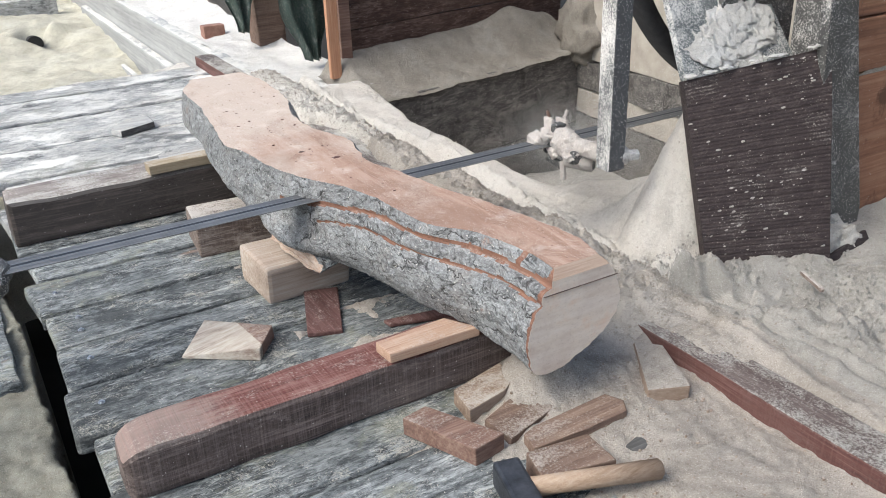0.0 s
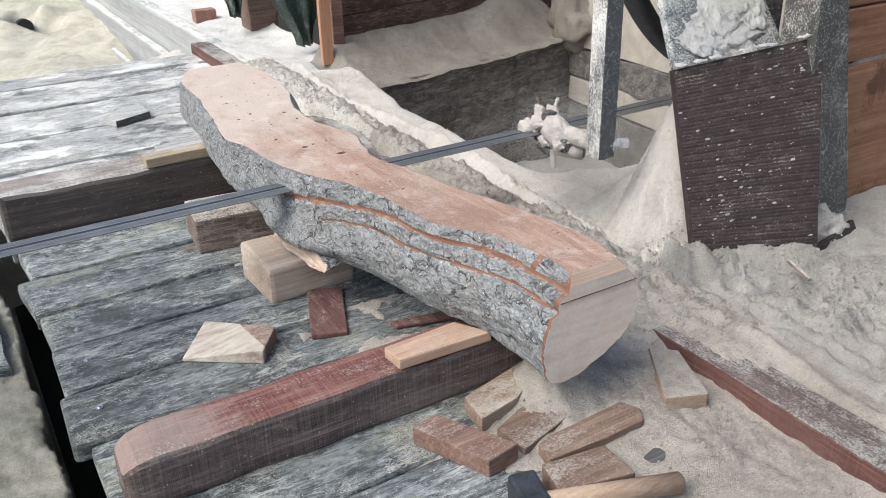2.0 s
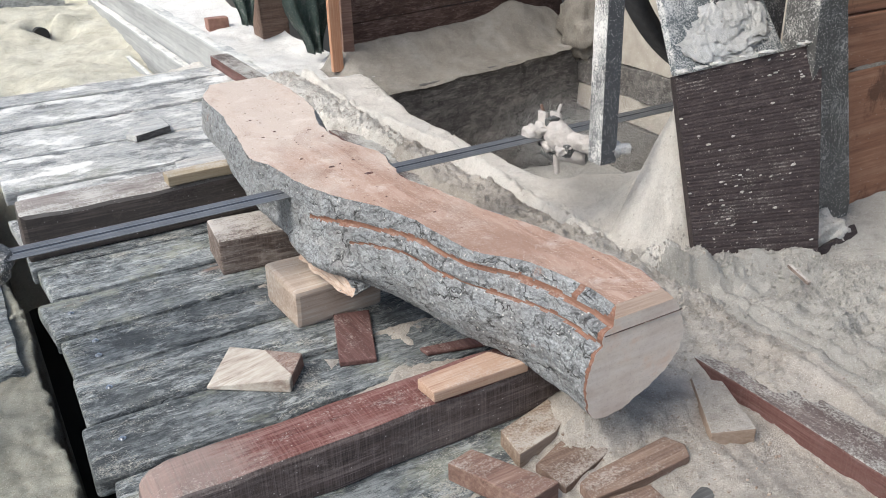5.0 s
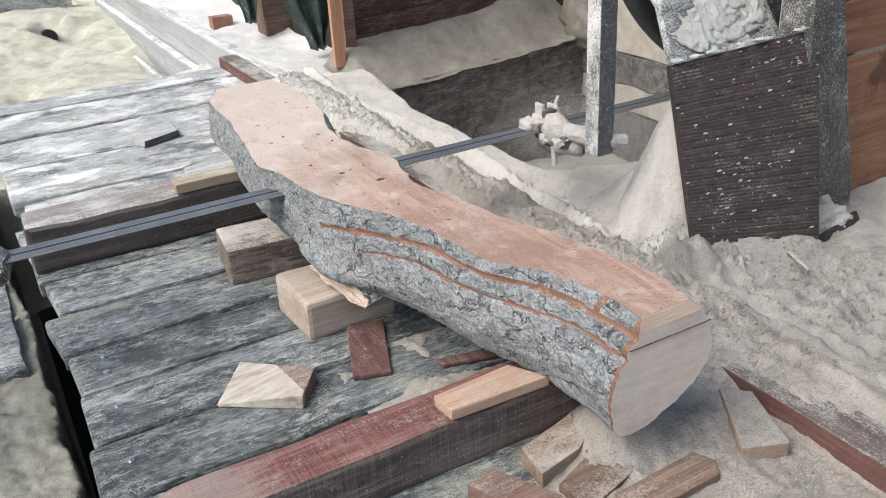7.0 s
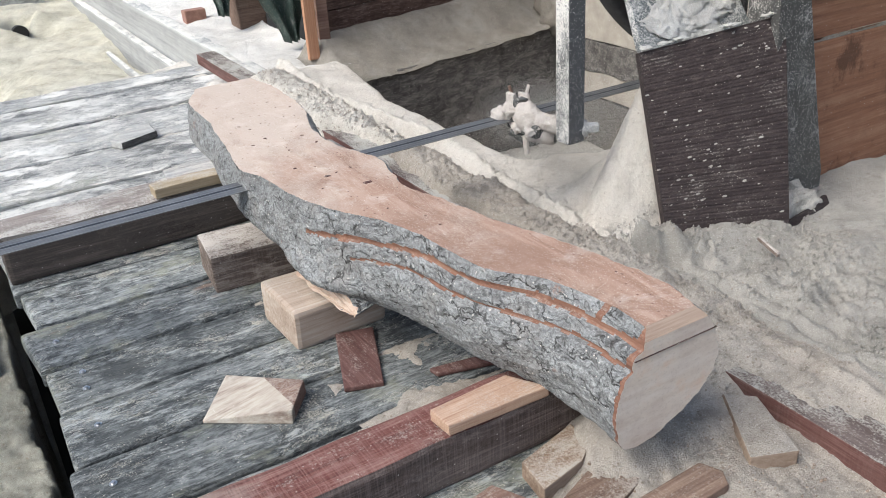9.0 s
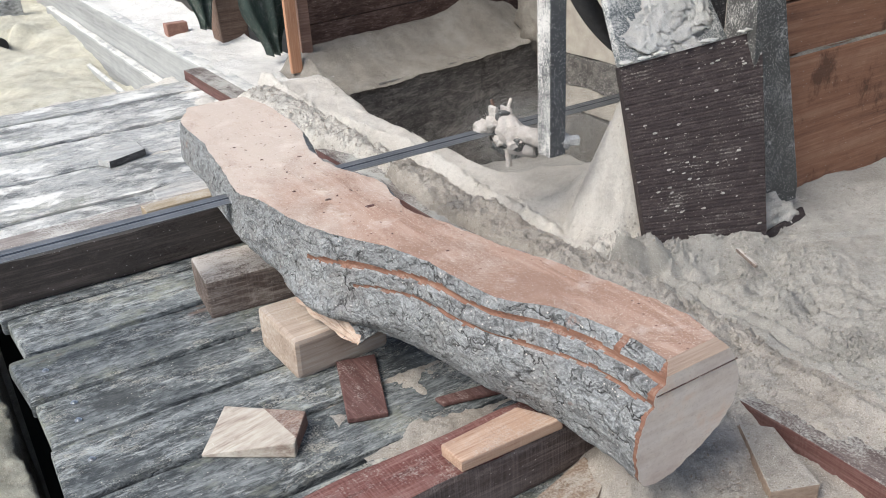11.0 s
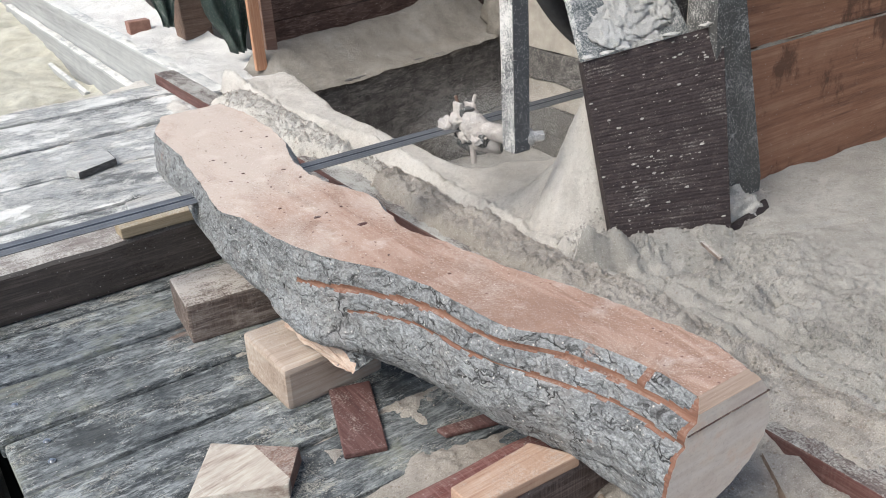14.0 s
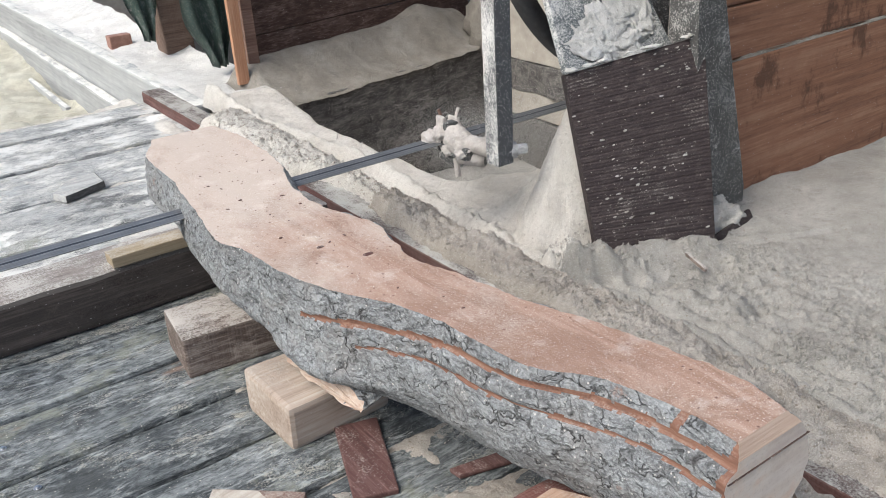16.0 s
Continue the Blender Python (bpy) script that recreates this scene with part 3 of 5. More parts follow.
def prism(points, z0, z1, bevel=0.003, wobble=0.002):
    bm = bmesh.new()
    bot = [bm.verts.new((x, y, z0)) for x, y in points]
    top = [bm.verts.new((x, y, z1)) for x, y in points]
    n = len(points)
    bm.faces.new(top)
    bm.faces.new(bot[::-1])
    for i in range(n):
        bm.faces.new((bot[i], bot[(i + 1) % n], top[(i + 1) % n], top[i]))
    bmesh.ops.recalc_face_normals(bm, faces=bm.faces)
    bmesh.ops.bevel(bm, geom=list(bm.edges), offset=bevel, segments=2, affect="EDGES", profile=0.6)
    for v in bm.verts:
        v.co += wobble * noise.noise_vector(v.co * 25)
    return bm


def rod(a, b, r, sides=16, r2=None, bevel=0.0):
    bm = bmesh.new()
    a, b = Vector(a), Vector(b)
    bmesh.ops.create_cone(bm, cap_ends=True, segments=sides, radius1=r, radius2=r if r2 is None else r2, depth=(b - a).length)
    if bevel:
        bmesh.ops.bevel(bm, geom=[e for e in bm.edges if abs(e.verts[0].co.z - e.verts[1].co.z) < 1e-6], offset=bevel, segments=2, affect="EDGES")
    q = (b - a).to_track_quat("Z", "Y").to_matrix().to_4x4()
    bmesh.ops.transform(bm, matrix=Matrix.Translation((a + b) / 2) @ q, verts=bm.verts)
    return bm


def lump(center, size, rough=0.25, seed=0.0, levels=3):
    bm = bmesh.new()
    bmesh.ops.create_icosphere(bm, subdivisions=levels, radius=1.0)
    for v in bm.verts:
        d = 1 + rough * noise.fractal(v.co * 1.6 + Vector((seed, seed, seed)), 0.9, 2.0, 4)
        v.co = Vector((v.co.x * size[0], v.co.y * size[1], v.co.z * size[2])) * d + Vector(center)
    return bm


def sheet(x0, x1, y0, y1, step, height):
    """A surface over a rectangle of the plan; height(x, y) gives z, or None where it is open."""
    nx, ny = max(2, int((x1 - x0) / step) + 1), max(2, int((y1 - y0) / step) + 1)
    verts, index = [], {}
    for j in range(ny):
        for i in range(nx):
            x, y = x0 + (x1 - x0) * i / (nx - 1), y0 + (y1 - y0) * j / (ny - 1)
            z = height(x, y)
            if z is not None:
                index[i, j] = len(verts)
                verts.append((x, y, z))
    faces = [(index[i, j], index[i + 1, j], index[i + 1, j + 1], index[i, j + 1]) for j in range(ny - 1) for i in range(nx - 1)
             if (i, j) in index and (i + 1, j) in index and (i + 1, j + 1) in index and (i, j + 1) in index]
    return verts, faces


def sheet_object(name, data, material, label, category, kind="structure"):
    me = bpy.data.meshes.new(name)
    me.from_pydata(*[data[0], [], data[1]])
    me.materials.append(material)
    me.polygons.foreach_set("use_smooth", [True] * len(me.polygons))
    return tagged(new(name, me), label, category, "", kind)


def ease(a, b, x):
    t = min(1.0, max(0.0, (x - a) / (b - a)))
    return t * t * (3 - 2 * t)


def fbm(x, y, scale, seed=0.0, octaves=4):
    return noise.fractal(Vector((x * scale + seed, y * scale - seed, seed * 0.37)), 0.9, 2.1, octaves)


def hill(x, y, cx, cy, sx, sy):
    return math.exp(-((x - cx) / sx) ** 2 - ((y - cy) / sy) ** 2)


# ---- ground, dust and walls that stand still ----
sheet_object("ground", sheet(-40, 40, -40, 40, 8.0, lambda x, y: -0.75), M_PIT, "floor below the saw platform, coloured near black for pit shade", "ground")


def side_ground(x, y):
    """Sawdust beside and behind the carriage, with the sunken track left open."""
    n = 0.018 * fbm(x, y, 5, 1.0) + 0.008 * fbm(x, y, 28, 2.0) + 0.004 * abs(fbm(x, y, 70, 3.0))
    far = ease(3.1, 3.6, y)
    z = -0.105 + n
    z_far = -0.32 + 0.10 * ease(5.7, 7.4, y) + 0.04 * fbm(x, y, 2.2, 4.0) + 0.018 * fbm(x, y, 8, 7.0, 6) + 0.010 * abs(fbm(x, y, 26, 8.0))
    z_far -= 0.20 * hill(x, y, 0.64, 6.80, 0.075, 0.10) + 0.10 * hill(x, y, 0.76, 6.62, 0.09, 0.10) + 0.12 * hill(x, y, 0.30, 5.25, 0.07, 0.14)
    z_far += 0.07 * hill(x, y, 0.80, 6.80, 0.10, 0.06) - 0.06 * hill(x, y, 1.0, 6.9, 0.12, 0.05)
    edge = 0.014 * fbm(0.0, y, 6, 5.0, 6) - 0.006
    edge += 0.028 * (1 - ease(2.0, 2.4, y)) + 0.010 * abs(fbm(0.0, y, 30, 6.0))
    z += 0.006 * abs(fbm(x, y, 45, 33.0)) - 0.010 * max(0.0, fbm(x, y, 26, 35.0) - 0.35)
    drop = ease(0.002 + edge, 0.016 + edge, x) * (1 - ease(3.1, 3.3, y))
    return z * (1 - far) + z_far * far - 0.5 * drop


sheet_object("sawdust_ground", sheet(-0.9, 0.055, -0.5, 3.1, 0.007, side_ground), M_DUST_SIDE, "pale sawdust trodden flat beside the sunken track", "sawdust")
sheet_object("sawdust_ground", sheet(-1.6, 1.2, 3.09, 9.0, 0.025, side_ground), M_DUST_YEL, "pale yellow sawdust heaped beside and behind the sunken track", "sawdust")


def clods(x, y, seed):
    """Crumbly relief of loose sawdust, from a finger's width down to a few millimetres."""
    return 0.011 * max(0.0, fbm(x, y, 22, seed, 3)) + 0.009 * abs(fbm(x, y, 48, seed + 3.0, 3)) + 0.007 * abs(fbm(x, y, 115, seed + 7.0, 2))


def still_dust(x, y):
    near = 1 - ease(1.10, 1.5, y)
    z = 0.002 + 0.010 * fbm(x, y, 7, 3.0)
    # the ridge scraped up along the carriage, low near the eye and higher behind the saw
    crest = 1.262 + 0.030 * ease(1.2, 2.0, y) - 0.055 * ease(2.05, 2.75, y) + 0.008 * fbm(0, y, 9, 41.0)
    tall = 0.024 + 0.028 * ease(1.5, 2.2, y)
    z += (tall + 0.010 * fbm(0, y, 22, 43.0)) * math.exp(-((x - crest) / 0.022) ** 2)
    z += 0.5 * clods(x, y, 45.0) * math.exp(-((x - crest) / 0.05) ** 2) * ease(1.2, 1.6, y)
    z += near * (0.013 * math.exp(-((x - 1.318 - 0.01 * fbm(0, y, 6, 47.0)) / 0.014) ** 2) + 0.010 * math.exp(-((x - 1.375 - 0.012 * fbm(0, y, 5, 48.0)) / 0.02) ** 2))
    z -= near * 0.010 * (math.exp(-((x - 1.292) / 0.010) ** 2) + math.exp(-((x - 1.345) / 0.012) ** 2))
    # trodden crumbs in front of the leaning board
    crumb = near * ease(1.25, 1.33, x) * (1 - ease(1.55, 1.80, x)) * (1 - ease(0.95, 1.05, y) * ease(1.38, 1.46, x)) + 0.15
    z += crumb * (0.9 * clods(x, y, 11.0) + 0.014 * max(0.0, fbm(x, y, 24, 14.0) - 0.1) - 0.010 * max(0.0, fbm(x, y, 34, 15.0) - 0.25))
    z += 0.030 * hill(x, y, 1.41, 0.865, 0.045, 0.03) - 0.020 * hill(x, y, 1.455, 0.82, 0.03, 0.03) + 0.02 * hill(x, y, 1.36, 0.94, 0.04, 0.03)
    # the bank pushed up beside the board's foot
    u = (x - 1.19) * 0.80 + (1.235 - y) * 0.60
    v = (x - 1.19) * 0.60 - (1.235 - y) * 0.80
    bank = (0.066 + 0.016 * fbm(u, 0, 14, 62.0) + 0.010 * fbm(x, y, 40, 63.0)) * ease(-0.02, 0.05, u) * (1 - ease(0.15, 0.27, u))
    z += bank * ease(-0.045, -0.012, v) * (1 - ease(0.0, 0.10, v))
    z += 0.055 * hill(x, y, 1.44, 1.115, 0.075, 0.05) + 0.050 * hill(x, y, 1.54, 1.06, 0.07, 0.05) + 0.025 * hill(x, y, 1.62, 0.95, 0.08, 0.07)
    z -= 0.018 * math.exp(-((y - 1.015 + 0.3 * (x - 1.40) + 0.01 * fbm(x, 0, 18, 66.0)) / 0.008) ** 2) * hill(x, y, 1.40, 1.0, 0.09, 0.09)
    z += 0.07 * hill(x, y, 1.698, 1.153, 0.06, 0.04)
    cone = 0.37 - 2.3 * math.hypot(x - 1.425, 1.2 * (y - 1.335)) + 0.016 * fbm(x, y, 12, 17.0) + 0.005 * fbm(x, y, 45, 27.0) + 0.004 * abs(fbm(x, y, 110, 28.0))
    z += max(0.0, cone) + 0.12 * hill(x, y, 1.47, 1.47, 0.10, 0.10)
    z += 0.012 * ease(1.9, 2.4, x) * math.sin(5 * x + 9 * y)
    # a crust that has cracked and slid beside the board
    seam = y - 1.02 + 0.42 * (x - 1.70) + 0.012 * fbm(x, 0, 14, 71.0)
    z += ease(1.62, 1.70, x) * (0.010 * ease(-0.004, 0.004, seam) - 0.012 * math.exp(-(seam / 0.004) ** 2)) * (1 - ease(2.0, 2.3, x))
    rim = 1.83 - 0.5 * max(0.0, x - 1.55) + 0.03 * fbm(x, y, 5, 13.0)
    pit = ease(1.41, 1.56, x - 0.06 * ease(2.55, 3.05, y) + 0.012 * fbm(x, y, 4, 6.0)) * ease(rim - 0.03, rim + 0.18, y)
    if y < 1.7 and x < 1.36:
        z = max(z, -0.004)
    z -= 0.03 * (1 - ease(1.198, 1.214, x))
    return z - 0.60 * pit + 0.03 * ease(2.8, 3.2, y)


SAWDUST = "pale sawdust drifted over the fixed side of the mill"
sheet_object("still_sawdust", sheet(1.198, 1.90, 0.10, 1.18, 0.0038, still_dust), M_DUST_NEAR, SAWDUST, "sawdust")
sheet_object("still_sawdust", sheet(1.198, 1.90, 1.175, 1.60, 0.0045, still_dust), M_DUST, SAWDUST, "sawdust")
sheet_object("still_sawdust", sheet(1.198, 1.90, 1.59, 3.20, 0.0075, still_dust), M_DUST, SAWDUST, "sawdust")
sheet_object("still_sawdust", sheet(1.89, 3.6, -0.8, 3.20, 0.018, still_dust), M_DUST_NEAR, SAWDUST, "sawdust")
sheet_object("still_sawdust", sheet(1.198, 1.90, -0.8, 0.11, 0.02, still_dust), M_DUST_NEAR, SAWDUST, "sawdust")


def crumbs(x0, x1, y0, y1, count, height, small, big, gate=-0.05):
    """Loose clots lying on a dust surface."""
    rng = random.Random(count)
    ball = bmesh.new()
    bmesh.ops.create_icosphere(ball, subdivisions=1, radius=1.0)
    shape, tris = [v.co.copy() for v in ball.verts], [[v.index for v in f.verts] for f in ball.faces]
    ball.free()
    verts, faces = [], []
    for _ in range(count):
        x, y = rng.uniform(x0, x1), rng.uniform(y0, y1)
        if fbm(x, y, 6, 31.0) < gate:
            continue
        r = small + (big - small) * rng.random() ** 4
        m = Matrix.Translation((x, y, height(x, y) + 0.3 * r)) @ Euler((rng.random() * 6, rng.random() * 6, 0)).to_matrix().to_4x4() @ Matrix.Diagonal((r, r * 0.75, r * 0.6, 1))
        k = len(verts)
        verts += [m @ (p * (0.7 + 0.6 * rng.random())) for p in shape]
        faces += [[k + i for i in t] for t in tris]
    return verts, faces


sheet_object("sawdust_clots", crumbs(1.215, 1.60, 1.25, 3.15, 7000, still_dust, 0.0008, 0.0042, -0.1), M_DUST, "loose clots of pale sawdust along the scraped ridge", "sawdust", "stuff")
sheet_object("sawdust_clots", crumbs(1.22, 1.75, 0.35, 1.25, 14000, still_dust, 0.0008, 0.0052, -0.2), M_DUST_NEAR, "loose clots of pale sawdust on the drift", "sawdust", "stuff")
# left lining is added, its black colour painting the shade in the track gap
solo("track_wall", rough_box((-0.06, -1.0, -0.74), (-0.022, 3.25, -0.16), 0, 0.004, 0.2), M_PIT, (-0.02, 1.0, -0.74), "added lining of the sunken track, coloured near black for its shade", "wall", kind="structure")
solo("track_wall", rough_box((1.222, -1.0, -0.74), (1.26, 3.25, -0.03), 0, 0.002, 0.2), M_DUST_CAR, (1.24, 1.0, -0.74), "dusty timber lining of the sunken track", "wall", kind="structure")
solo("track_ledge", rough_box((1.17, -1.0, -0.060), (1.222, 3.25, -0.036), 0, 0.001, 0.2), M_DUST_CAR, (1.2, 1.0, -0.045), "dusty ledge under the carriage edge", "ledge", kind="structure")
sheet_object("sawdust_drift", sheet(1.19, 1.54, 3.19, 8.0, 0.02, lambda x, y: 0.01 + 0.015 * fbm(x, y, 6, 2.0) + 0.05 * ease(4.6, 5.8, y) * ease(1.25, 1.5, x) + 0.06 * ease(1.42, 1.75, x) * ease(3.25, 3.6, y)), M_DUST_WHITE, "white sawdust drift behind the saw", "sawdust")


BACK = Matrix.Translation((1.55, 3.09, 0)) @ pose(0, 0, 0, 0, 0, 11) @ Matrix.Translation((-1.55, -3.09, 0))


def shelf(x, y):
    u = (y - 3.07) / 0.33
    skirt = -0.012 * (1 - ease(3.065, 3.085, y)) - 0.08 * (1 - ease(1.44, 1.52, x))
    return skirt - 0.030 + 0.135 * ease(0, 1, u) + 0.012 * fbm(x, y, 7, 3.0) + 0.07 * hill(x, y, 2.55, 3.36, 0.13, 0.10) * ease(0.0, 0.5, u)


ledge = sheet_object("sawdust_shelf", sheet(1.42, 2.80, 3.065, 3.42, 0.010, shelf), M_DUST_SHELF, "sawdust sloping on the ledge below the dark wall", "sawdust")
ledge.matrix_world = BACK
panel = thing("wall_back_panel", (2.0, 3.18, -0.5), "dark stained timber pit lining streaked with dust, lightened like haze", "wall", kind="structure")
for k in range(2):
    part("plank", rough_box((1.42, 3.08, -0.75 + 0.36 * k), (2.76, 3.11, -0.395 + 0.36 * k), 0.004, 0.004, 0.2, k, BACK), M_LINING, panel)
upper = thing("wall_back", (2.1, 3.5, 0.0), "dark red-brown horizontal boards of the saw shed wall", "wall", kind="structure")
for k in range(5):
    part("plank", rough_box((1.50, 3.395, -0.02 + 0.215 * k), (2.95, 3.42, 0.192 + 0.215 * k), 0.003, 0.003, 0.25, 3 + k, BACK), M_WALL, upper)
SIDE_BOARDS = ((-0.75, -0.34, M_LINING, 2.705), (-0.335, -0.215, M_OCHRE, 2.70), (-0.21, -0.075, M_LINING, 2.695), (-0.07, 0.9, M_OCHRE, 2.705))
side = thing("wall_side", (2.72, 2.4, -0.5), "dusty plank side wall with a dark band", "wall", kind="structure")
for z0, z1, mt, xx in SIDE_BOARDS:
    part("plank", rough_box((xx, 1.45, z0), (xx + 0.03, 3.30, z1), 0.004, 0.012, 0.12, z0 * 5), mt, side)
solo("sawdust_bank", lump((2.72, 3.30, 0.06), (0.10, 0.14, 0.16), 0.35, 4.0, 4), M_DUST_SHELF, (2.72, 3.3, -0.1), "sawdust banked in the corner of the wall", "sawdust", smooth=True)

brown = thing("wall_brown_boards", (2.4, 1.27, 0.0), "reddish brown horizontal boards stained black below the seam", "wall", kind="structure")
for z0, z1, yy in ((-0.3, 0.37, 1.238), (0.375, 0.50, 1.25), (0.505, 0.80, 1.255), (0.805, 1.1, 1.255)):
    part("plank", rough_box((1.80, yy, z0), (3.6, yy + 0.03, z1), 0.004, 0.003, 0.25, z0 * 7), M_BROWN, brown)

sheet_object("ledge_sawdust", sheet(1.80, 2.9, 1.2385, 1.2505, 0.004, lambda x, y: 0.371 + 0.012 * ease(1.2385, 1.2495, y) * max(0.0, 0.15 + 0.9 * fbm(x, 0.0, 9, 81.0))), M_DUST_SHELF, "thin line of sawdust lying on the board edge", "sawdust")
kerb = solo("kerb_wall", rough_box((1.160, 3.2, -0.45), (1.235, 8.5, 0.012), 0.012, 0.006, 0.15), M_CONCRETE, (1.18, 6.0, -0.45), "grey concrete kerb along the end of the track", "kerb", kind="structure")
solo("kerb_plinth", rough_box((1.105, 3.3, -0.45), (1.158, 7.5, -0.17), 0.015, 0.006, 0.12, 3.0), M_CONCRETE, (1.1, 6.0, -0.45), "lower concrete step of the kerb, dusted white", "kerb", kind="structure")
solo("brick", rough_box((1.267, 4.63, -0.01), (1.38, 4.70, 0.065), 0.006, 0.003), M_BRICK, (1.32, 4.66, 0.0), "red brick lying on the dusty kerb", "brick")
solo("metal_bar", rough_box((1.015, 4.85, -0.34), (1.043, 5.95, -0.302), 0.004, 0.001), M_CONCRETE, (1.03, 5.6, -0.30), "grey bar lying on yellow sawdust", "bar")
solo("timber_post", rough_box((1.42, 4.22, 0.0), (1.57, 4.36, 1.0), 0.01, 0.006), C_BROWN, (1.5, 4.3, 0.0), "brown square timber post standing in sawdust", "post")


def cloth(cx, cy, w, z0, z1, seed):
    bm = bmesh.new()
    nx, nz = 14, 24
    grid = []
    for j in range(nz + 1):
        v = j / nz
        half = w * (0.30 + 0.70 * ease(0.0, 0.30, v)) / 2
        row = []
        for i in range(nx + 1):
            u = 2 * i / nx - 1
            y = cy + 0.035 * math.sin(u * 7 + seed + 2 * v) + 0.02 * noise.noise(Vector((u * 2, v * 4, seed)))
            row.append(bm.verts.new((cx + u * half + 0.02 * math.sin(5 * v + seed), y, z0 + (z1 - z0) * v)))
        grid.append(row)
    for j in range(nz):
        for i in range(nx):
            bm.faces.new((grid[j][i], grid[j][i + 1], grid[j + 1][i + 1], grid[j + 1][i]))
    bmesh.ops.solidify(bm, geom=list(bm.faces), thickness=0.004)
    return bm


solo("tarpaulin", cloth(1.33, 4.20, 0.16, 0.09, 0.8, 1.0), M_CLOTH, (1.33, 4.2, 0.09), "dark green tarpaulin hanging in folds beside the post", "tarpaulin", smooth=True)
solo("tarpaulin", cloth(1.44, 3.58, 0.21, 0.05, 0.8, 2.6), M_CLOTH, (1.45, 3.58, 0.05), "dusty green tarpaulin hanging in folds", "tarpaulin", smooth=True)
jamb = thing("door_jamb", (1.45, 3.3, 0.03), "two upright boards of fresh orange timber", "post")
part("board", rough_box((1.398, 3.285, 0.03), (1.445, 3.31, 1.1), 0.003, 0.002, 0.1), M_ORANGE, jamb)
part("board", rough_box((1.47, 3.33, 0.06), (1.52, 3.36, 1.1), 0.003, 0.002, 0.1, 4), C_RED, jamb)

solo("far_timber", rough_box((-0.8, 7.6, -0.30), (0.95, 7.72, -0.10), 0.01, 0.01, 0.1), M_PLANK_FAR, (0.1, 7.6, -0.3), "grey timber lying on the far sawdust heap", "timber")
solo("wall_far", rough_box((-1.8, 9.0, -0.75), (5.4, 9.1, 1.2), 0, 0, 0.5), M_OCHRE, (1.5, 9.05, -0.75), "dusty far wall of the yard", "wall", kind="structure")
# the rod is capped; its near-black colour paints the dark of the mouth
solo("drain_pipe", rod((0.655, 6.95, -0.31), (0.640, 6.62, -0.262), 0.052, 20), M_PIT, (0.65, 6.8, -0.3), "capped pipe end in the far sawdust heap, coloured dark like an opening", "pipe")
# unseen roof and east wall, added beyond the saw to shade the place
roof = solo("roof", rough_box((3.2, -2.0, 3.1), (7.0, 8.0, 3.2), 0, 0, 0.5), M_ROOF, (3, 2, 2.9), "unseen dark board roof added beyond the saw for shade", "roof", kind="structure")
solo("wall_east", rough_box((7.0, -3.0, -0.75), (7.1, 8.0, 2.9), 0, 0, 0.5), M_OCHRE, (5.45, 2, -0.75), "unseen dusty board wall added to close the shed side", "wall", kind="structure")

# ---- the saw ----
BLADE_Y, BLADE_Z = 1.577, 0.247
band = bmesh.new()
bmesh.ops.create_cube(band, size=1.0)
bmesh.ops.scale(band, verts=band.verts, vec=(2.6, 0.058, 0.0016))
bmesh.ops.translate(band, verts=band.verts, vec=(0.75, BLADE_Y, BLADE_Z))
for k in range(-4, 5):
    bmesh.ops.bisect_plane(band, geom=list(band.verts) + list(band.edges) + list(band.faces), plane_co=(0, BLADE_Y + k * 0.006, 0), plane_no=(0, 1, 0))
for v in band.verts:
    k = round((v.co.y - BLADE_Y) / 0.006)
    v.co.z += 0.0012 * (k % 2)
saw = thing("band_saw", (1.22, BLADE_Y, 0.0), "dark steel horizontal band saw with sawdust caked guide", "saw")
for f in band.faces:
    # every third strip is dark, so the ridges read as shaded
    f.material_index = int(round((f.calc_center_median().y - BLADE_Y) / 0.006 + 20.5)) % 3 == 0
part("blade", band, [M_BLADE, M_BLADE_DARK], saw, "smooth running dark steel saw band")
wheel_at = Vector((1.97, BLADE_Y, BLADE_Z + 0.611))
wheel = bmesh.new()
for r0, r1, hw in ((0.574, 0.609, 0.030),):
    ring = []
    for k in range(160):
        a = 2 * math.pi * k / 160
        ring.append([wheel.verts.new(wheel_at + Vector((r * math.cos(a), y, r * math.sin(a)))) for r, y in ((r0, -hw), (r1 - 0.008, -hw), (r1, -hw + 0.01), (r1 - 0.004, 0), (r1, hw - 0.01), (r1 - 0.008, hw), (r0, hw))])
    for k in range(160):
        p, q = ring[k], ring[(k + 1) % 160]
        for c in range(7):
            wheel.faces.new((p[c], p[(c + 1) % 7], q[(c + 1) % 7], q[c]))
bmesh.ops.recalc_face_normals(wheel, faces=wheel.faces)
part("wheel", wheel, M_RUBBER, saw, "black rubber tyred band wheel", True)
bm = rough_box((1.205, 1.355, 0.236), (1.250, 1.400, 1.3), 0.004, 0.0005, 0.2)
bmesh.ops.recalc_face_normals(bm, faces=bm.faces)
for f in bm.faces:
    f.material_index = 1 if f.normal.x < -0.5 else 0
post = part("guide_post", bm, [M_STEEL, M_STEEL_DUSTY], saw, "square steel post speckled with sawdust")
guide = part("guide_arm", rod((1.225, 1.40, 0.262), (1.215, 1.53, 0.262), 0.020, 20, bevel=0.003), M_CASTDUST, saw, "caked round guide arm", True)
part("guide_hub", lump((1.212, 1.515, 0.262), (0.030, 0.040, 0.034), 0.22, 2.0, 4), M_CASTDUST, saw, "", True)
part("guide_nose", lump((1.188, 1.592, 0.252), (0.020, 0.030, 0.020), 0.35, 5.0, 4), M_CASTDUST, saw, "", True)
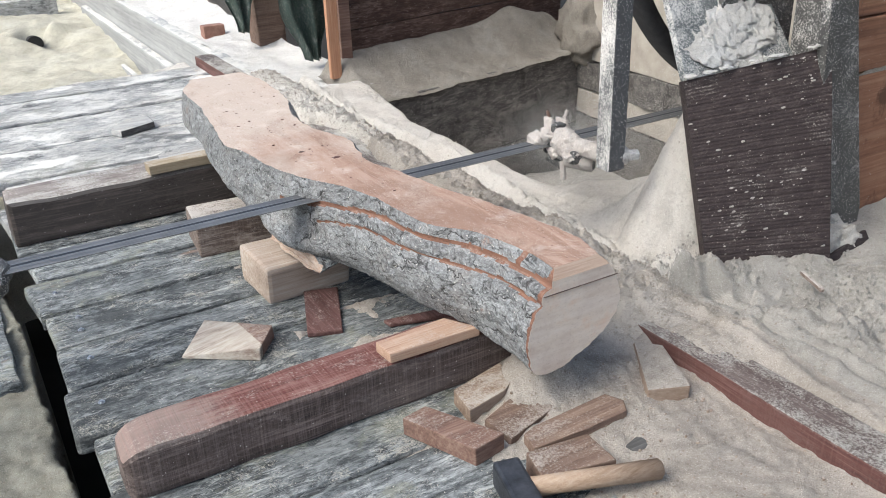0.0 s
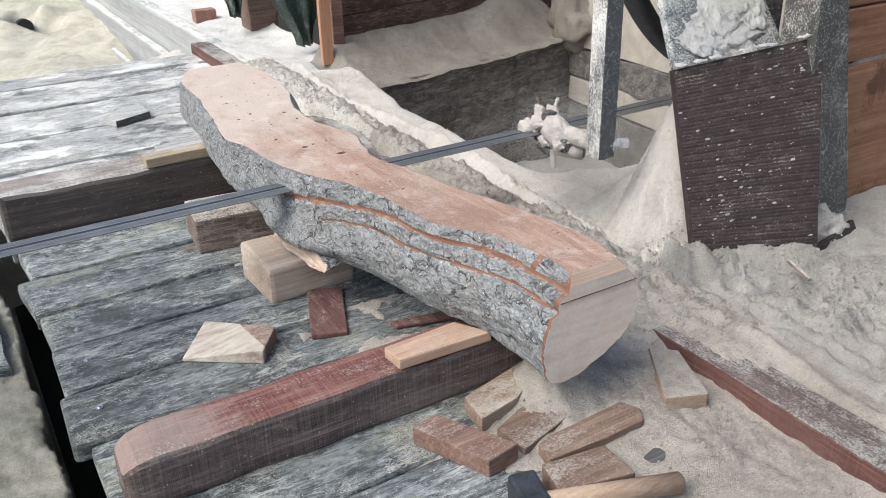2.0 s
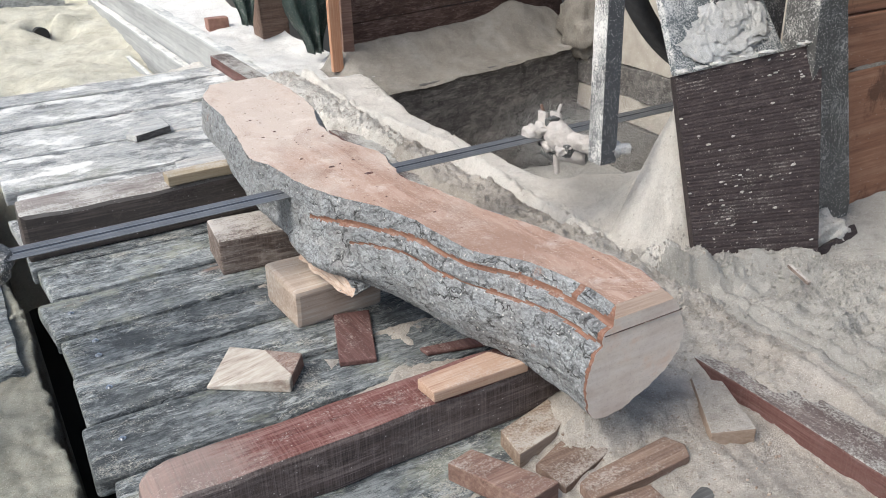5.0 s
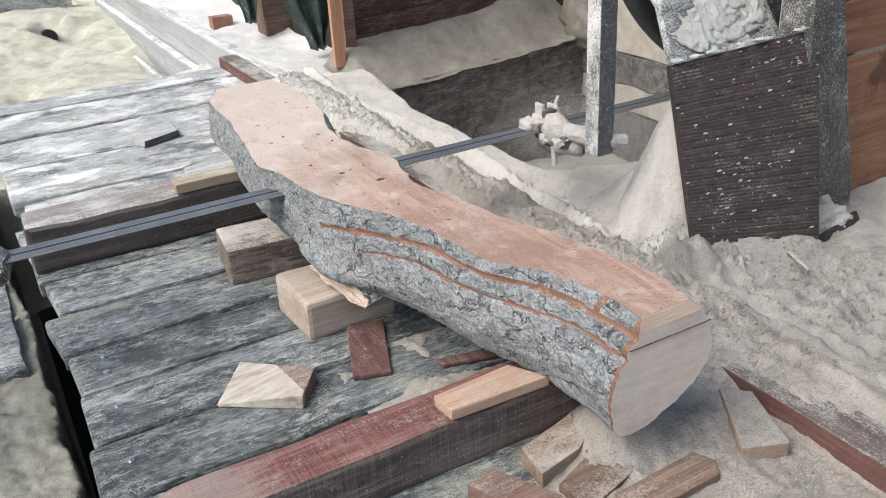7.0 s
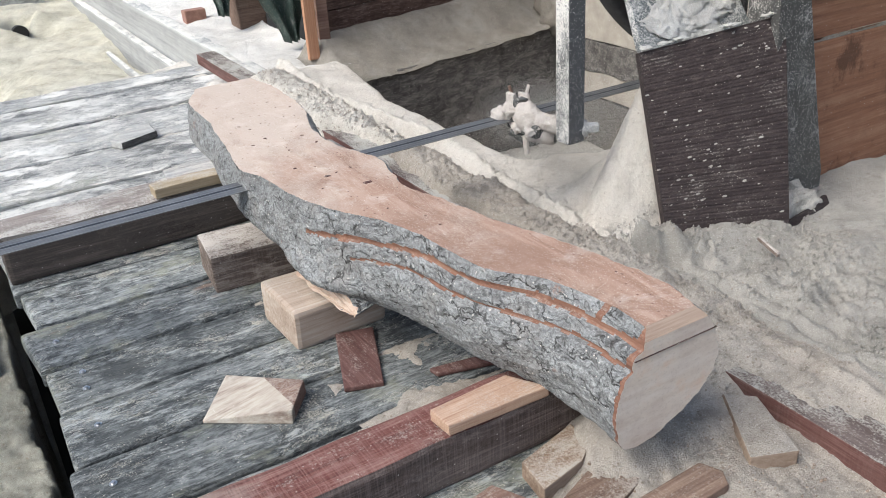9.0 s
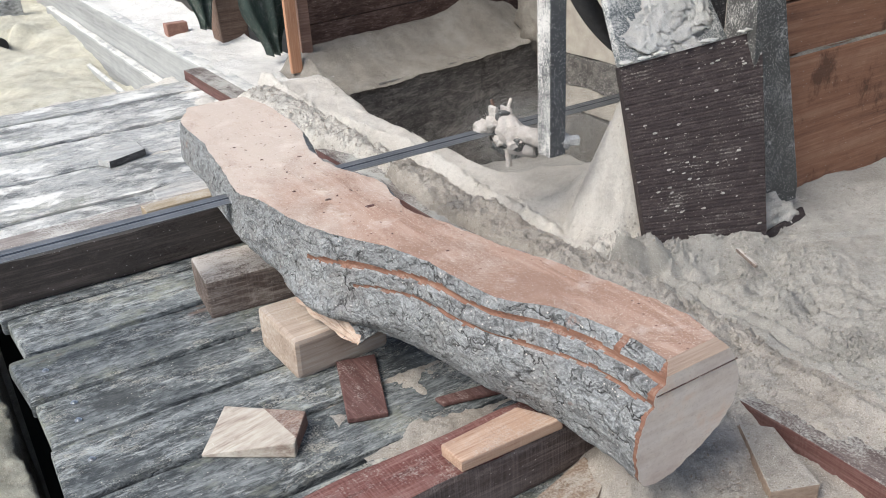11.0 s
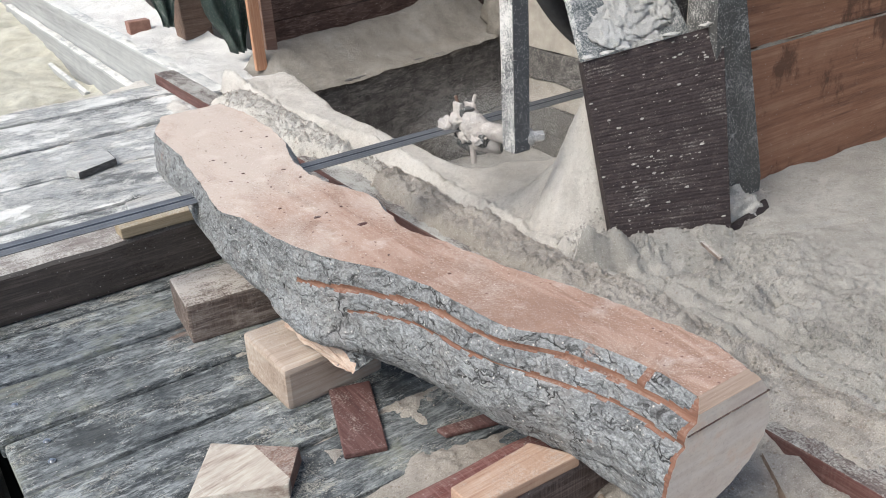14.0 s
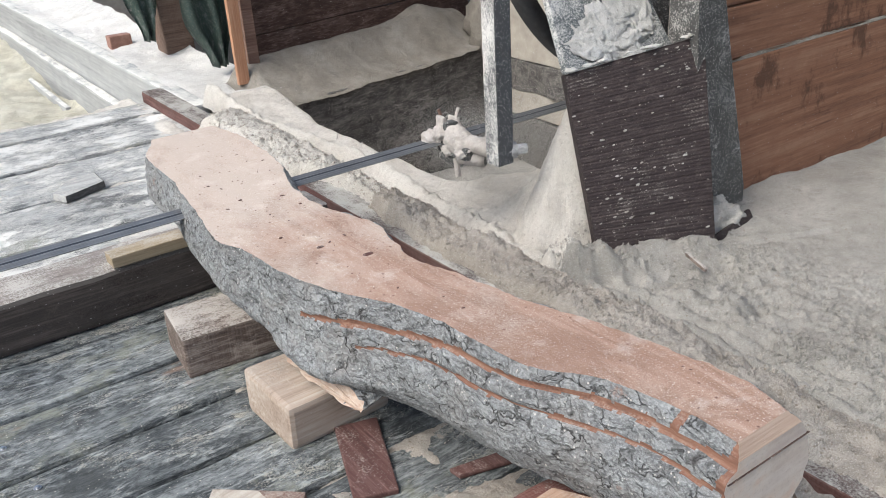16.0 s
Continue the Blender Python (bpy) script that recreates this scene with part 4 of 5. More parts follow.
part("guide_plate", rough_box((1.196, 1.548, 0.255), (1.206, 1.580, 0.312), 0.003, 0.003, 0.01), M_CASTDUST, saw)
part("guide_plate", rough_box((1.228, 1.535, 0.250), (1.236, 1.575, 0.308), 0.003, 0.003, 0.01), M_CASTDUST, saw)
part("guide_bolt", rod((1.215, 1.575, 0.29), (1.205, 1.578, 0.325), 0.004, 10), C_RED, saw)
part("guide_bolt", rod((1.240, 1.560, 0.30), (1.252, 1.562, 0.322), 0.004, 10), M_CASTDUST, saw)
part("guide_roller", rod((1.20, 1.500, 0.230), (1.235, 1.440, 0.226), 0.019, 18, bevel=0.003), M_CASTDUST, saw, "", True)
part("guide_roller", rod((1.195, 1.555, 0.225), (1.215, 1.525, 0.205), 0.015, 16), M_STEEL_DARK, saw)
part("roller_bore", rod((1.235, 1.4402, 0.226), (1.2355, 1.4395, 0.226), 0.014, 16), M_STEEL_DARK, saw)
for gx, gy, gz, gr in ((1.20, 1.56, 0.272, 0.020), (1.225, 1.55, 0.285, 0.016), (1.205, 1.48, 0.245, 0.022), (1.20, 1.535, 0.235, 0.018), (1.222, 1.43, 0.268, 0.019)):
    part("guide_crust", lump((gx, gy, gz), (gr, gr * 1.2, gr * 0.8), 0.45, gx * 77 + gy * 31, 4), M_CASTDUST, saw, "", True)
part("guide_body", rough_box((1.192, 1.455, 0.226), (1.236, 1.575, 0.256), 0.004, 0.003, 0.02), M_STEEL_DARK, saw, "dark steel guide body under the dust")
part("guide_bracket", rough_box((1.196, 1.535, 0.256), (1.232, 1.56, 0.300), 0.003, 0.002, 0.02), M_STEEL_DARK, saw)
part("guide_pin", rod((1.200, 1.510, 0.22), (1.203, 1.508, 0.175), 0.007, 10), M_CASTDUST, saw)
bolt = part("clamp_bolt", rod((1.250, 1.372, 0.262), (1.290, 1.36, 0.259), 0.013, 6), M_CLAMP, saw)
part("clamp_washer", rod((1.250, 1.372, 0.262), (1.264, 1.367, 0.261), 0.020, 20), M_CLAMP, saw)
left_guide = part("guide_left", lump((-0.005, BLADE_Y + 0.01, 0.235), (0.035, 0.05, 0.035), 0.3, 8.0), M_STEEL_DARK, saw)

def upright(points, y0, y1, bevel=0.003, wobble=0.001):
    """A plate standing in the XZ plane."""
    bm = prism([(x, -z) for x, z in points], y0, y1, bevel, wobble)
    bmesh.ops.transform(bm, matrix=Matrix(((1, 0, 0, 0), (0, 0, 1, 0), (0, -1, 0, 0), (0, 0, 0, 1))), verts=bm.verts)
    return bm


def leant(points, y0, y1):
    """A plate that leans back above the height of the ledge."""
    bm = upright(points, y0, y1)
    bmesh.ops.bisect_plane(bm, geom=list(bm.verts) + list(bm.edges) + list(bm.faces), plane_co=(0, 0, 0.42), plane_no=(0, 0, 1))
    for v in bm.verts:
        v.co.y += 0.75 * max(0.0, v.co.z - 0.42)
    return bm


column = thing("saw_column", (1.6, 1.3, 0.0), "blue-grey steel saw column dusted with sawdust", "column")
part("front_plate", leant([(1.43, 0.0), (1.43, 0.35), (1.374, 0.42), (1.421, 0.587), (1.53, 0.95), (1.72, 0.95), (1.72, 0.0)], 1.315, 1.335), M_COLUMN, column)
part("side_plate", rough_box((1.722, 1.24, 0.0), (1.738, 1.335, 0.95), 0.003, 0.001, 0.3), M_STEEL_DARK, column)
part("back_plate", upright([(1.50, 0.0), (1.50, 0.365), (1.57, 0.587), (1.68, 0.95), (1.80, 0.95), (1.80, 0.0)], 1.40, 1.42), M_STEEL_DARK, column)
part("brace", upright([(1.66, 0.03), (1.615, 0.56), (1.58, 0.95), (1.66, 0.95), (1.712, 0.55), (1.778, 0.30), (1.842, 0.07), (1.842, 0.03)], 1.165, 1.19, 0.003, 0.004), M_STEEL_DARK, column, "dark leaning brace speckled with dust")
for hx, hz, wx, wz, sd in ((1.50, 0.465, 0.075, 0.045, 3.0), (1.56, 0.50, 0.075, 0.05, 7.0), (1.61, 0.535, 0.06, 0.05, 9.0), (1.66, 0.50, 0.045, 0.05, 5.0), (1.57, 0.455, 0.08, 0.035, 8.0), (1.63, 0.58, 0.04, 0.04, 6.0)):
    bm = lump((hx, 1.3175, hz), (wx, 0.016, wz), 0.42, sd, 5)
    for v in bm.verts:
        v.co.y += 0.75 * (v.co.z - 0.42) + 0.004 * noise.noise(v.co * 70) + 0.003 * noise.noise(v.co * 190)
    part("dust_heap", bm, M_DUST_WHITE, column, "white sawdust caked on the plate", True)
rng = random.Random(5)
for k in range(11):
    q = rng.random()
    at = Vector((1.365, 1.300, 0.432)).lerp(Vector((1.652, 1.172, 0.487)), q)
    part("dust_heap", lump(at + Vector((0, 0.006, 0.0)), (0.010 + 0.012 * rng.random(), 0.009, 0.0015 + 0.0030 * rng.random() ** 2), 0.7, k, 3), M_DUST_WHITE, column, "", True)

# the board leaning against the column
tl, tr, bl, br = Vector((1.359, 1.307, 0.424)), Vector((1.655, 1.175, 0.480)), Vector((1.345, 1.181, 0.038)), Vector((1.614, 1.069, 0.030))
bl, br = tl + (bl - tl) * 1.08, tr + (br - tr) * 1.08
face = (tr - tl).cross(bl - tl).normalized()
back = face if face.y > 0 else -face
lean = bmesh.new()
NU, NV = 2, 116
rows = []
for j in range(NV + 1):
    v = j / NV
    a, b = tl.lerp(bl, v), tr.lerp(br, v)
    groove = 0.0010 * (j % 2) * (0.6 + 0.4 * math.sin(j * 1.7))
    rows.append([lean.verts.new(a.lerp(b, i / 12) + back * (groove + 0.001 * noise.noise(Vector((i, j, 0)))) + Vector((0, 0, 0.002 * noise.noise(Vector((i * 0.8, j * 0.4, 5.0)))))) for i in range(13)])
rear = [[lean.verts.new(q + back * 0.032) for q in (tl, tr)], [lean.verts.new(q + back * 0.032) for q in (bl, br)]]
for j in range(NV):
    for i in range(12):
        lean.faces.new((rows[j][i], rows[j + 1][i], rows[j + 1][i + 1], rows[j][i + 1]))
lean.faces.new((rear[0][0], rear[0][1], rear[1][1], rear[1][0]))
lean.faces.new([*rows[0], rear[0][1], rear[0][0]])
lean.faces.new([*rows[NV][::-1], rear[1][0], rear[1][1]])
lean.faces.new([*[rows[j][0] for j in range(NV, -1, -1)], rear[0][0], rear[1][0]])
lean.faces.new([*[rows[j][12] for j in range(NV + 1)], rear[1][1], rear[0][1]])
bmesh.ops.recalc_face_normals(lean, faces=lean.faces)
leaning = thing("leaning_board", (1.5, 1.15, 0.02), "dark ribbed board leaning on the saw column, flecked with sawdust", "board")
part("board", lean, M_BOARD, leaning)
rng = random.Random(11)
flecks = bmesh.new()
for k in range(520):
    u, v = rng.random(), rng.random()
    if k < 150:
        u, v = min(0.9, abs(rng.gauss(0.28, 0.13))), min(0.97, rng.gauss(0.68, 0.12))
    elif k < 210:
        u, v = 0.75 + 0.25 * rng.random(), 0.02 + 0.3 * rng.random() ** 2
    elif k < 225:
        u, v = 0.1 + 0.9 * rng.random(), 0.015
    at = tl.lerp(tr, u).lerp(bl.lerp(br, u), v)
    r = 0.0003 + 0.0028 * rng.random() ** 7
    e = (tr - tl).normalized()
    d = (bl - tl).normalized()
    m = Matrix((( e.x * r * 2.2, d.x * r, back.x * 0.0012, at.x), (e.y * r * 2.2, d.y * r, back.y * 0.0012, at.y), (e.z * r * 2.2, d.z * r, back.z * 0.0012, at.z), (0, 0, 0, 1)))
    bmesh.ops.create_icosphere(flecks, subdivisions=1, radius=1.0, matrix=m)
for v in flecks.verts:
    v.co += 0.0016 * noise.noise_vector(v.co * 520)
tagged(part("dust_film", flecks, M_DUST_NEAR, leaning, "white flecks of sawdust"), kind="stuff")
bm = rough_box((-0.085, -0.012, -0.006), (0.085, 0.012, 0.006), 0.003, 0.005, 0.02)
bmesh.ops.transform(bm, matrix=Matrix.Translation((1.708, 1.094, 0.020)) @ pose(0, 0, 0, 62, -6, 8.3), verts=bm.verts)
solo("bark_scrap", bm, M_BOARD, (1.775, 1.085, 0.03), "dusty scrap of bark beside the leaning board", "scrap")

bm = rough_box((-0.035, -0.004, -0.004), (0.035, 0.004, 0.004), 0.0015, 0.001, 0.01, 3.0, Matrix.Translation((1.453, 0.994, 0.052)) @ pose(0, 0, 0, 0, -8, 76))
solo("wood_splinter", bm, M_BLOCK, (1.453, 0.994, 0.05), "thin grey splinter lying on the sawdust bank", "splinter")
solo("sawdust_bank", lump((1.705, 1.135, 0.018), (0.085, 0.04, 0.055), 0.35, 6.0, 5), M_DUST, (1.70, 1.13, 0.0), "small white sawdust heap caught between scrap and brace", "sawdust", smooth=True)

# static timber edge beside the track
for y0, y1, seed in ((1.75, 2.05, 1.0), (2.07, 2.6, 2.0), (2.63, 3.4, 4.0)):
    solo("edge_timber", rough_box((-0.30, y0, -0.20), (-0.005, y1, -0.09 if seed != 1.0 else -0.07), 0.008, 0.01, 0.05, seed), M_PLANK, (-0.15, y0, -0.2), "rotten grey timber edging the sunken track", "timber", "track edging")

# ---- the carriage, which rolls towards -Y ----
moving = []
carriage = thing("log_carriage", (0.6, 2.0, 0.0), "weathered grey plank log carriage strewn with sawdust", "carriage")
moving.append(carriage)
SEAMS = [-0.35, -0.17, 0.0, 0.17, 0.34, 0.51, 0.68, 0.85, 1.02, 1.19, 1.36, 1.533, 1.70, 1.866, 2.05, 2.235, 2.42, 2.62, 2.82, 3.16, 3.503, 3.855, 4.05]
for k in range(len(SEAMS) - 1):
    y0, y1 = SEAMS[k], SEAMS[k + 1]
    x0 = 0.068 + 0.012 * math.sin(k * 2.3)
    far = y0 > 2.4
    z1 = 0.002 * math.sin(k * 1.9)
    bm = rough_box((x0, y0 + (0.011 if far else 0.0065), -0.04), (1.10, y1 - (0.011 if far else 0.0065), z1), 0.007 if far else 0.009, 0.005, 0.05, k * 3.1)
    for v in bm.verts:
        if v.co.x < x0 + 0.05:
            v.co.x += 0.022 * noise.noise(Vector((k, v.co.y * 22, 0)))
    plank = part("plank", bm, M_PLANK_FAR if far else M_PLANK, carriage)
    if 0 < k < 17:
        for nx, ny in ((0.055, 0.35), (0.06, 0.72)) if k % 3 == 0 else ((0.055, 0.55),):
            part("nail", rod((x0 + nx, y0 + (y1 - y0) * ny, -0.01), (x0 + nx, y0 + (y1 - y0) * ny, z1 + 0.0045), 0.0065, 14, bevel=0.003), M_NAIL, plank, base=carriage.location)
for xx in (0.20, 0.90):
    part("bearer", rough_box((xx, -0.3, -0.16), (xx + 0.1, 4.0, -0.042), 0.005, 0.003, 0.3), M_WALL, carriage)
bm = rough_box((1.045, -0.6, 0.0), (1.128, 4.045, 0.046), 0.004, 0.003, 0.15)
bmesh.ops.recalc_face_normals(bm, faces=bm.faces)
for f in bm.faces:
    f.material_index = 1 if f.normal.z > 0.5 else 0
rail = part("side_rail", bm, [M_REDRAIL, M_RAILTOP], carriage, "dark red side rail half buried in sawdust")


def car_dust(x, y):
    near = 1 - ease(1.0, 1.35, y)
    edge = 0.70 * near + 0.93 * (1 - near) + 0.16 * ease(1.42, 1.6, y) * (1 - ease(2.75, 3.0, y)) + 0.06 * fbm(0, y, 3, 21.0)
    z = -0.012 + 0.032 * ease(edge - 0.12, edge + 0.22, x) + 0.010 * fbm(x, y, 6, 15.0) + 0.006 * fbm(x, y, 38, 16.0)
    z += 0.022 * hill(x, y, 0.64, 1.34, 0.10, 0.06) + 0.012 * hill(x, y, 0.70, 1.50, 0.10, 0.06) + 0.014 * hill(x, y, 0.50, 1.47, 0.03, 0.035) + 0.012 * hill(x, y, 0.66, 1.02, 0.12, 0.10)
    side = ease(1.03, 1.10, x)
    behind = ease(0.98, 1.22, y) * (1 - ease(3.30, 3.50, y))
    # the bank of crumbs over the rail: a steep face to the log, a crest, and a slope down to the groove
    brow = 1.045 + 0.030 * ease(1.45, 1.7, y) * (1 - ease(2.6, 2.8, y)) + 0.045 * math.exp(-((y - 2.46) / 0.17) ** 2) + 0.014 * fbm(0, y, 9, 61.0) + 0.008 * fbm(0, y, 34, 63.0)
    steep = ease(brow - 0.030, brow + 0.012, x)
    z += behind * steep * (0.058 + 0.012 * fbm(0, y, 13, 64.0) + 0.022 * (1 - ease(1.09, 1.19, x)))
    z += behind * steep * (1.1 * clods(x, y, 51.0) + 0.006 * fbm(x, y, 15, 54.0) - 0.010 * max(0.0, fbm(x, y, 60, 52.0) - 0.12))
    z -= behind * 0.028 * ease(1.165, 1.203, x)
    z += (1 - behind) * side * (1 - ease(3.3, 3.5, y)) * (0.004 * fbm(x, y, 26, 18.0) + 0.006 * abs(fbm(x, y, 50, 19.0)))
    z += (1 - behind) * (1 - ease(1.0, 1.2, y)) * 0.016 * math.exp(-((x - 1.158 - 0.006 * fbm(0, y, 8, 67.0)) / 0.016) ** 2)
    z += 0.0025 * abs(fbm(x, y, 130, 53.0)) + 0.5 * clods(x, y, 57.0) * (1 - ease(1.0, 1.2, y)) * ease(0.85, 1.0, x) * (1 - ease(1.03, 1.05, x))
    z += 0.010 * hill(x, y, 0.93, 1.03, 0.07, 0.05) + 0.080 * hill(x, y, 0.805, 1.075, 0.065, 0.055) * (1 + 0.25 * fbm(x, y, 26, 69.0))
    z += (1 - behind) * 0.010 * side
    z -= (1 - ease(0.72, 0.98, y)) * 0.012 * ease(1.02, 1.05, x) * (1 - ease(1.13, 1.16, x))
    z += 0.032 * ease(0.74, 0.95, y) * (1 - ease(0.95, 1.15, y)) * ease(1.05, 1.09, x)
    z -= (1 - ease(0.80, 1.0, y)) * 0.014 * ease(0.90, 1.0, x) * (1 - ease(1.03, 1.05, x))
    z -= 0.045 * ease(3.38, 3.52, y) * ease(1.02, 1.04, x)
    z -= 0.012 * ease(3.6, 3.8, y)
    return z


# nearer lengths get the shade-darkened dust, far lengths the lit pale one
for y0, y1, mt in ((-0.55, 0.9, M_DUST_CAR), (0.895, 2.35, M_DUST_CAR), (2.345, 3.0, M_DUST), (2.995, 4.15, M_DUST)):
    moving.append(sheet_object("carriage_sawdust", sheet(0.50, 1.205, y0, y1, 0.0042 if 0.5 < y0 < 2.5 else 0.0075, car_dust), mt, "trodden sawdust lying on the carriage boards, nearer lengths coloured as shaded", "sawdust", "stuff"))
moving.append(sheet_object("carriage_clots", crumbs(1.02, 1.20, 0.95, 3.4, 15000, car_dust, 0.0008, 0.0046, -0.3), M_DUST_CAR, "loose clots of sawdust along the carriage edge", "sawdust", "stuff"))
moving.append(sheet_object("wood_flakes", crumbs(0.60, 1.04, 0.35, 1.15, 900, car_dust, 0.0006, 0.0042, -0.3), C_TAN, "small brown wood flakes strewn on the sawdust", "wood flakes", "stuff"))

bm = rough_box((0.095, 1.14, 0.0), (0.84, 1.235, 0.095), 0.012, 0.005, 0.025, 2.0)
for v in bm.verts:
    worn = max(0.0, 1 - (v.co.x - 0.095) / 0.060) ** 3
    v.co.z -= 0.022 * worn * ease(0.04, 0.095, v.co.z)
    v.co.y += 0.012 * worn * (1 if v.co.y < 1.19 else -1)
bmesh.ops.recalc_face_normals(bm, faces=bm.faces)
for f in bm.faces:
    f.material_index = 1 if f.normal.z > 0.4 else 0
front = solo("timber_beam", bm, [M_BEAM, M_BEAM_TOP], (0.45, 1.19, 0.0), "red-stained sawn square beam lying across the carriage", "beam")
bm = rough_box((0.068, 2.285, 0.0), (0.95, 2.42, 0.120), 0.012, 0.005, 0.05, 5.0)
bmesh.ops.recalc_face_normals(bm, faces=bm.faces)
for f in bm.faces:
    # dusty worn top on upward faces, shade-coloured wood on the rest
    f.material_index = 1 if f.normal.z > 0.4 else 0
rear_beam = solo("timber_beam", bm, [M_BEAM_BACK, M_BEAMB_TOP], (0.5, 2.35, 0.0), "square beam with dusty top and sides coloured as shaded, lying across the carriage", "beam")
slat = solo("timber_lath", rough_box((0.424, 2.283, 0.121), (0.86, 2.335, 0.147), 0.003, 0.002, 0.05), C_SLAT, (0.6, 2.3, 0.12), "light yellow wood slat resting on the dark beam", "slat")
block = solo("support_block", rough_box((0.0, 0.0, 0.0), (0.24, 0.15, 0.084), 0.006, 0.004, 0.03, 1.0, Matrix.Translation((0.446, 1.958, 0.0)) @ pose(0, 0, 0, 0, 0, -6)), M_BLOCK, (0.55, 2.0, 0.0), "grey-brown sawn wooden support block under the log", "block")
pale = solo("support_block", rough_box((0.0, 0.0, 0.0), (0.20, 0.165, 0.086), 0.010, 0.004, 0.03, 2.0, Matrix.Translation((0.500, 1.628, 0.0)) @ pose(0, 0, 0, 0, 0, 2)), M_PALEBLOCK, (0.6, 1.7, 0.0), "pale tan wooden support block under the log", "block")
moving += [front, rear_beam, slat, block, pale]

OFFCUTS = [
    ("flat pale hardwood offcut with dark streak lying on planks", C_PALE, [(0.35, 1.596), (0.46, 1.497), (0.407, 1.426), (0.277, 1.518)], 0.0, 0.03),
    ("thin dark brown board offcut lying flat on planks", C_DARK, [(0.581, 1.632), (0.653, 1.609), (0.583, 1.429), (0.517, 1.455)], 0.0, 0.012),
    ("dusty tan chopped wood chunk near log end", C_TAN, [(0.643, 1.096), (0.762, 1.126), (0.755, 1.068), (0.719, 1.045), (0.634, 1.028)], 0.0, 0.032),
    ("reddish split wood chunk with orange side", C_RED, [(0.527, 1.068), (0.575, 1.078), (0.646, 0.942), (0.583, 0.931)], 0.0, 0.036),
    ("thin brown wood slab half buried in sawdust", C_BROWN, [(0.651, 1.011), (0.726, 1.038), (0.797, 0.991), (0.776, 0.975), (0.659, 0.942)], 0.0, 0.018),
    ("long brown wood slab with rounded end in sawdust", C_BROWN, [(0.677, 0.933), (0.705, 0.944), (0.86, 0.948), (0.876, 0.915), (0.861, 0.89), (0.775, 0.888), (0.67, 0.896)], 0.0, 0.026),
    ("square brown wood block dusted with sawdust", C_BROWN, [(0.641, 0.878), (0.751, 0.863), (0.749, 0.79), (0.628, 0.817)], 0.0, 0.04),
    ("sawdust covered triangular wood wedge", C_DUSTY, [(1.008, 1.039), (1.043, 1.0), (0.988, 0.874), (0.919, 0.905)], 0.0, 0.036),
    ("small sawdust covered wood chip", C_DUSTY, [(0.879, 0.993), (0.936, 0.981), (0.927, 0.953), (0.867, 0.968)], 0.0, 0.018),
    ("dark red painted board scrap under the log", C_DARK, [(0.671, 1.421), (0.782, 1.398), (0.801, 1.361), (0.674, 1.397)], 0.0, 0.01),
    ("light orange board offcut resting on red beam", C_BOARDL, [(0.541, 1.186), (0.685, 1.194), (0.722, 1.129), (0.544, 1.136)], 0.098, 0.118),
    ("small grey wood chunk with side coloured as shaded on weathered planks", C_GREY, [(0.482, 3.150), (0.552, 3.240), (0.632, 3.250), (0.634, 3.150), (0.505, 3.095)], 0.0, 0.024),
    ("flat grey board scrap lying behind the dark beam", C_GREY, [(0.545, 2.745), (0.675, 2.770), (0.760, 2.640), (0.700, 2.545), (0.530, 2.600)], 0.0, 0.028),
    ("thin black bark scrap sunk in the sawdust", C_GREYSIDE, [(0.800, 0.832), (0.835, 0.842), (0.872, 0.822), (0.856, 0.800), (0.815, 0.806)], 0.0, 0.012),
]
for label, mt, outline, z0, z1 in OFFCUTS:
    cx, cy = sum(p[0] for p in outline) / len(outline), sum(p[1] for p in outline) / len(outline)
    bm = prism(outline, z0 + 0.001, z1)
    if mt is C_PALE:
        for v in bm.verts:
            v.co.z = min(v.co.z, 0.004 + 0.35 * max(0.0, v.co.x - 0.272))
    if mt is C_DUSTY or mt is C_GREY:
        bmesh.ops.recalc_face_normals(bm, faces=bm.faces)
        for f in bm.faces:
            # grey pieces: right and near faces take the shade-coloured copy
            f.material_index = (1 if f.normal.z > 0.4 else 0) if mt is C_DUSTY else (1 if f.normal.x > 0.25 or (f.normal.y < -0.5 and f.normal.x > -0.1) else 0)
    if mt is C_PALE:
        bmesh.ops.bisect_plane(bm, geom=list(bm.verts) + list(bm.edges) + list(bm.faces), plane_co=(0.408, 1.5, 0), plane_no=(1, 0.12, 0))
        for f in bm.faces:
            f.material_index = 1 if f.calc_center_median().x + 0.12 * (f.calc_center_median().y - 1.5) > 0.408 else 0
    moving.append(solo("wood_offcut", bm, [C_TAN, M_DUST_CAR] if mt is C_DUSTY else [C_PALE, C_RED] if mt is C_PALE else [C_GREY, C_GREYSIDE] if mt is C_GREY else mt, (cx, cy, z0), label, "wood offcut"))

hammer = thing("hammer", (0.70, 0.79, 0.01), "steel headed hammer with worn wooden handle lying in sawdust", "hammer")
part("handle", rod((0.59, 0.822, 0.034), (0.795, 0.742, 0.034), 0.0145, 18, 0.016, 0.004), M_HANDLE, hammer, "worn wooden handle", True)
part("head", rough_box((-0.022, -0.05, -0.022), (0.022, 0.05, 0.022), 0.006, 0.002, 0.03, 1.0, Matrix.Translation((0.588, 0.826, 0.028)) @ pose(0, 0, 0, 0, 0, -14)), M_HAMMER, hammer, "dark scarred steel head")
moving.append(hammer)

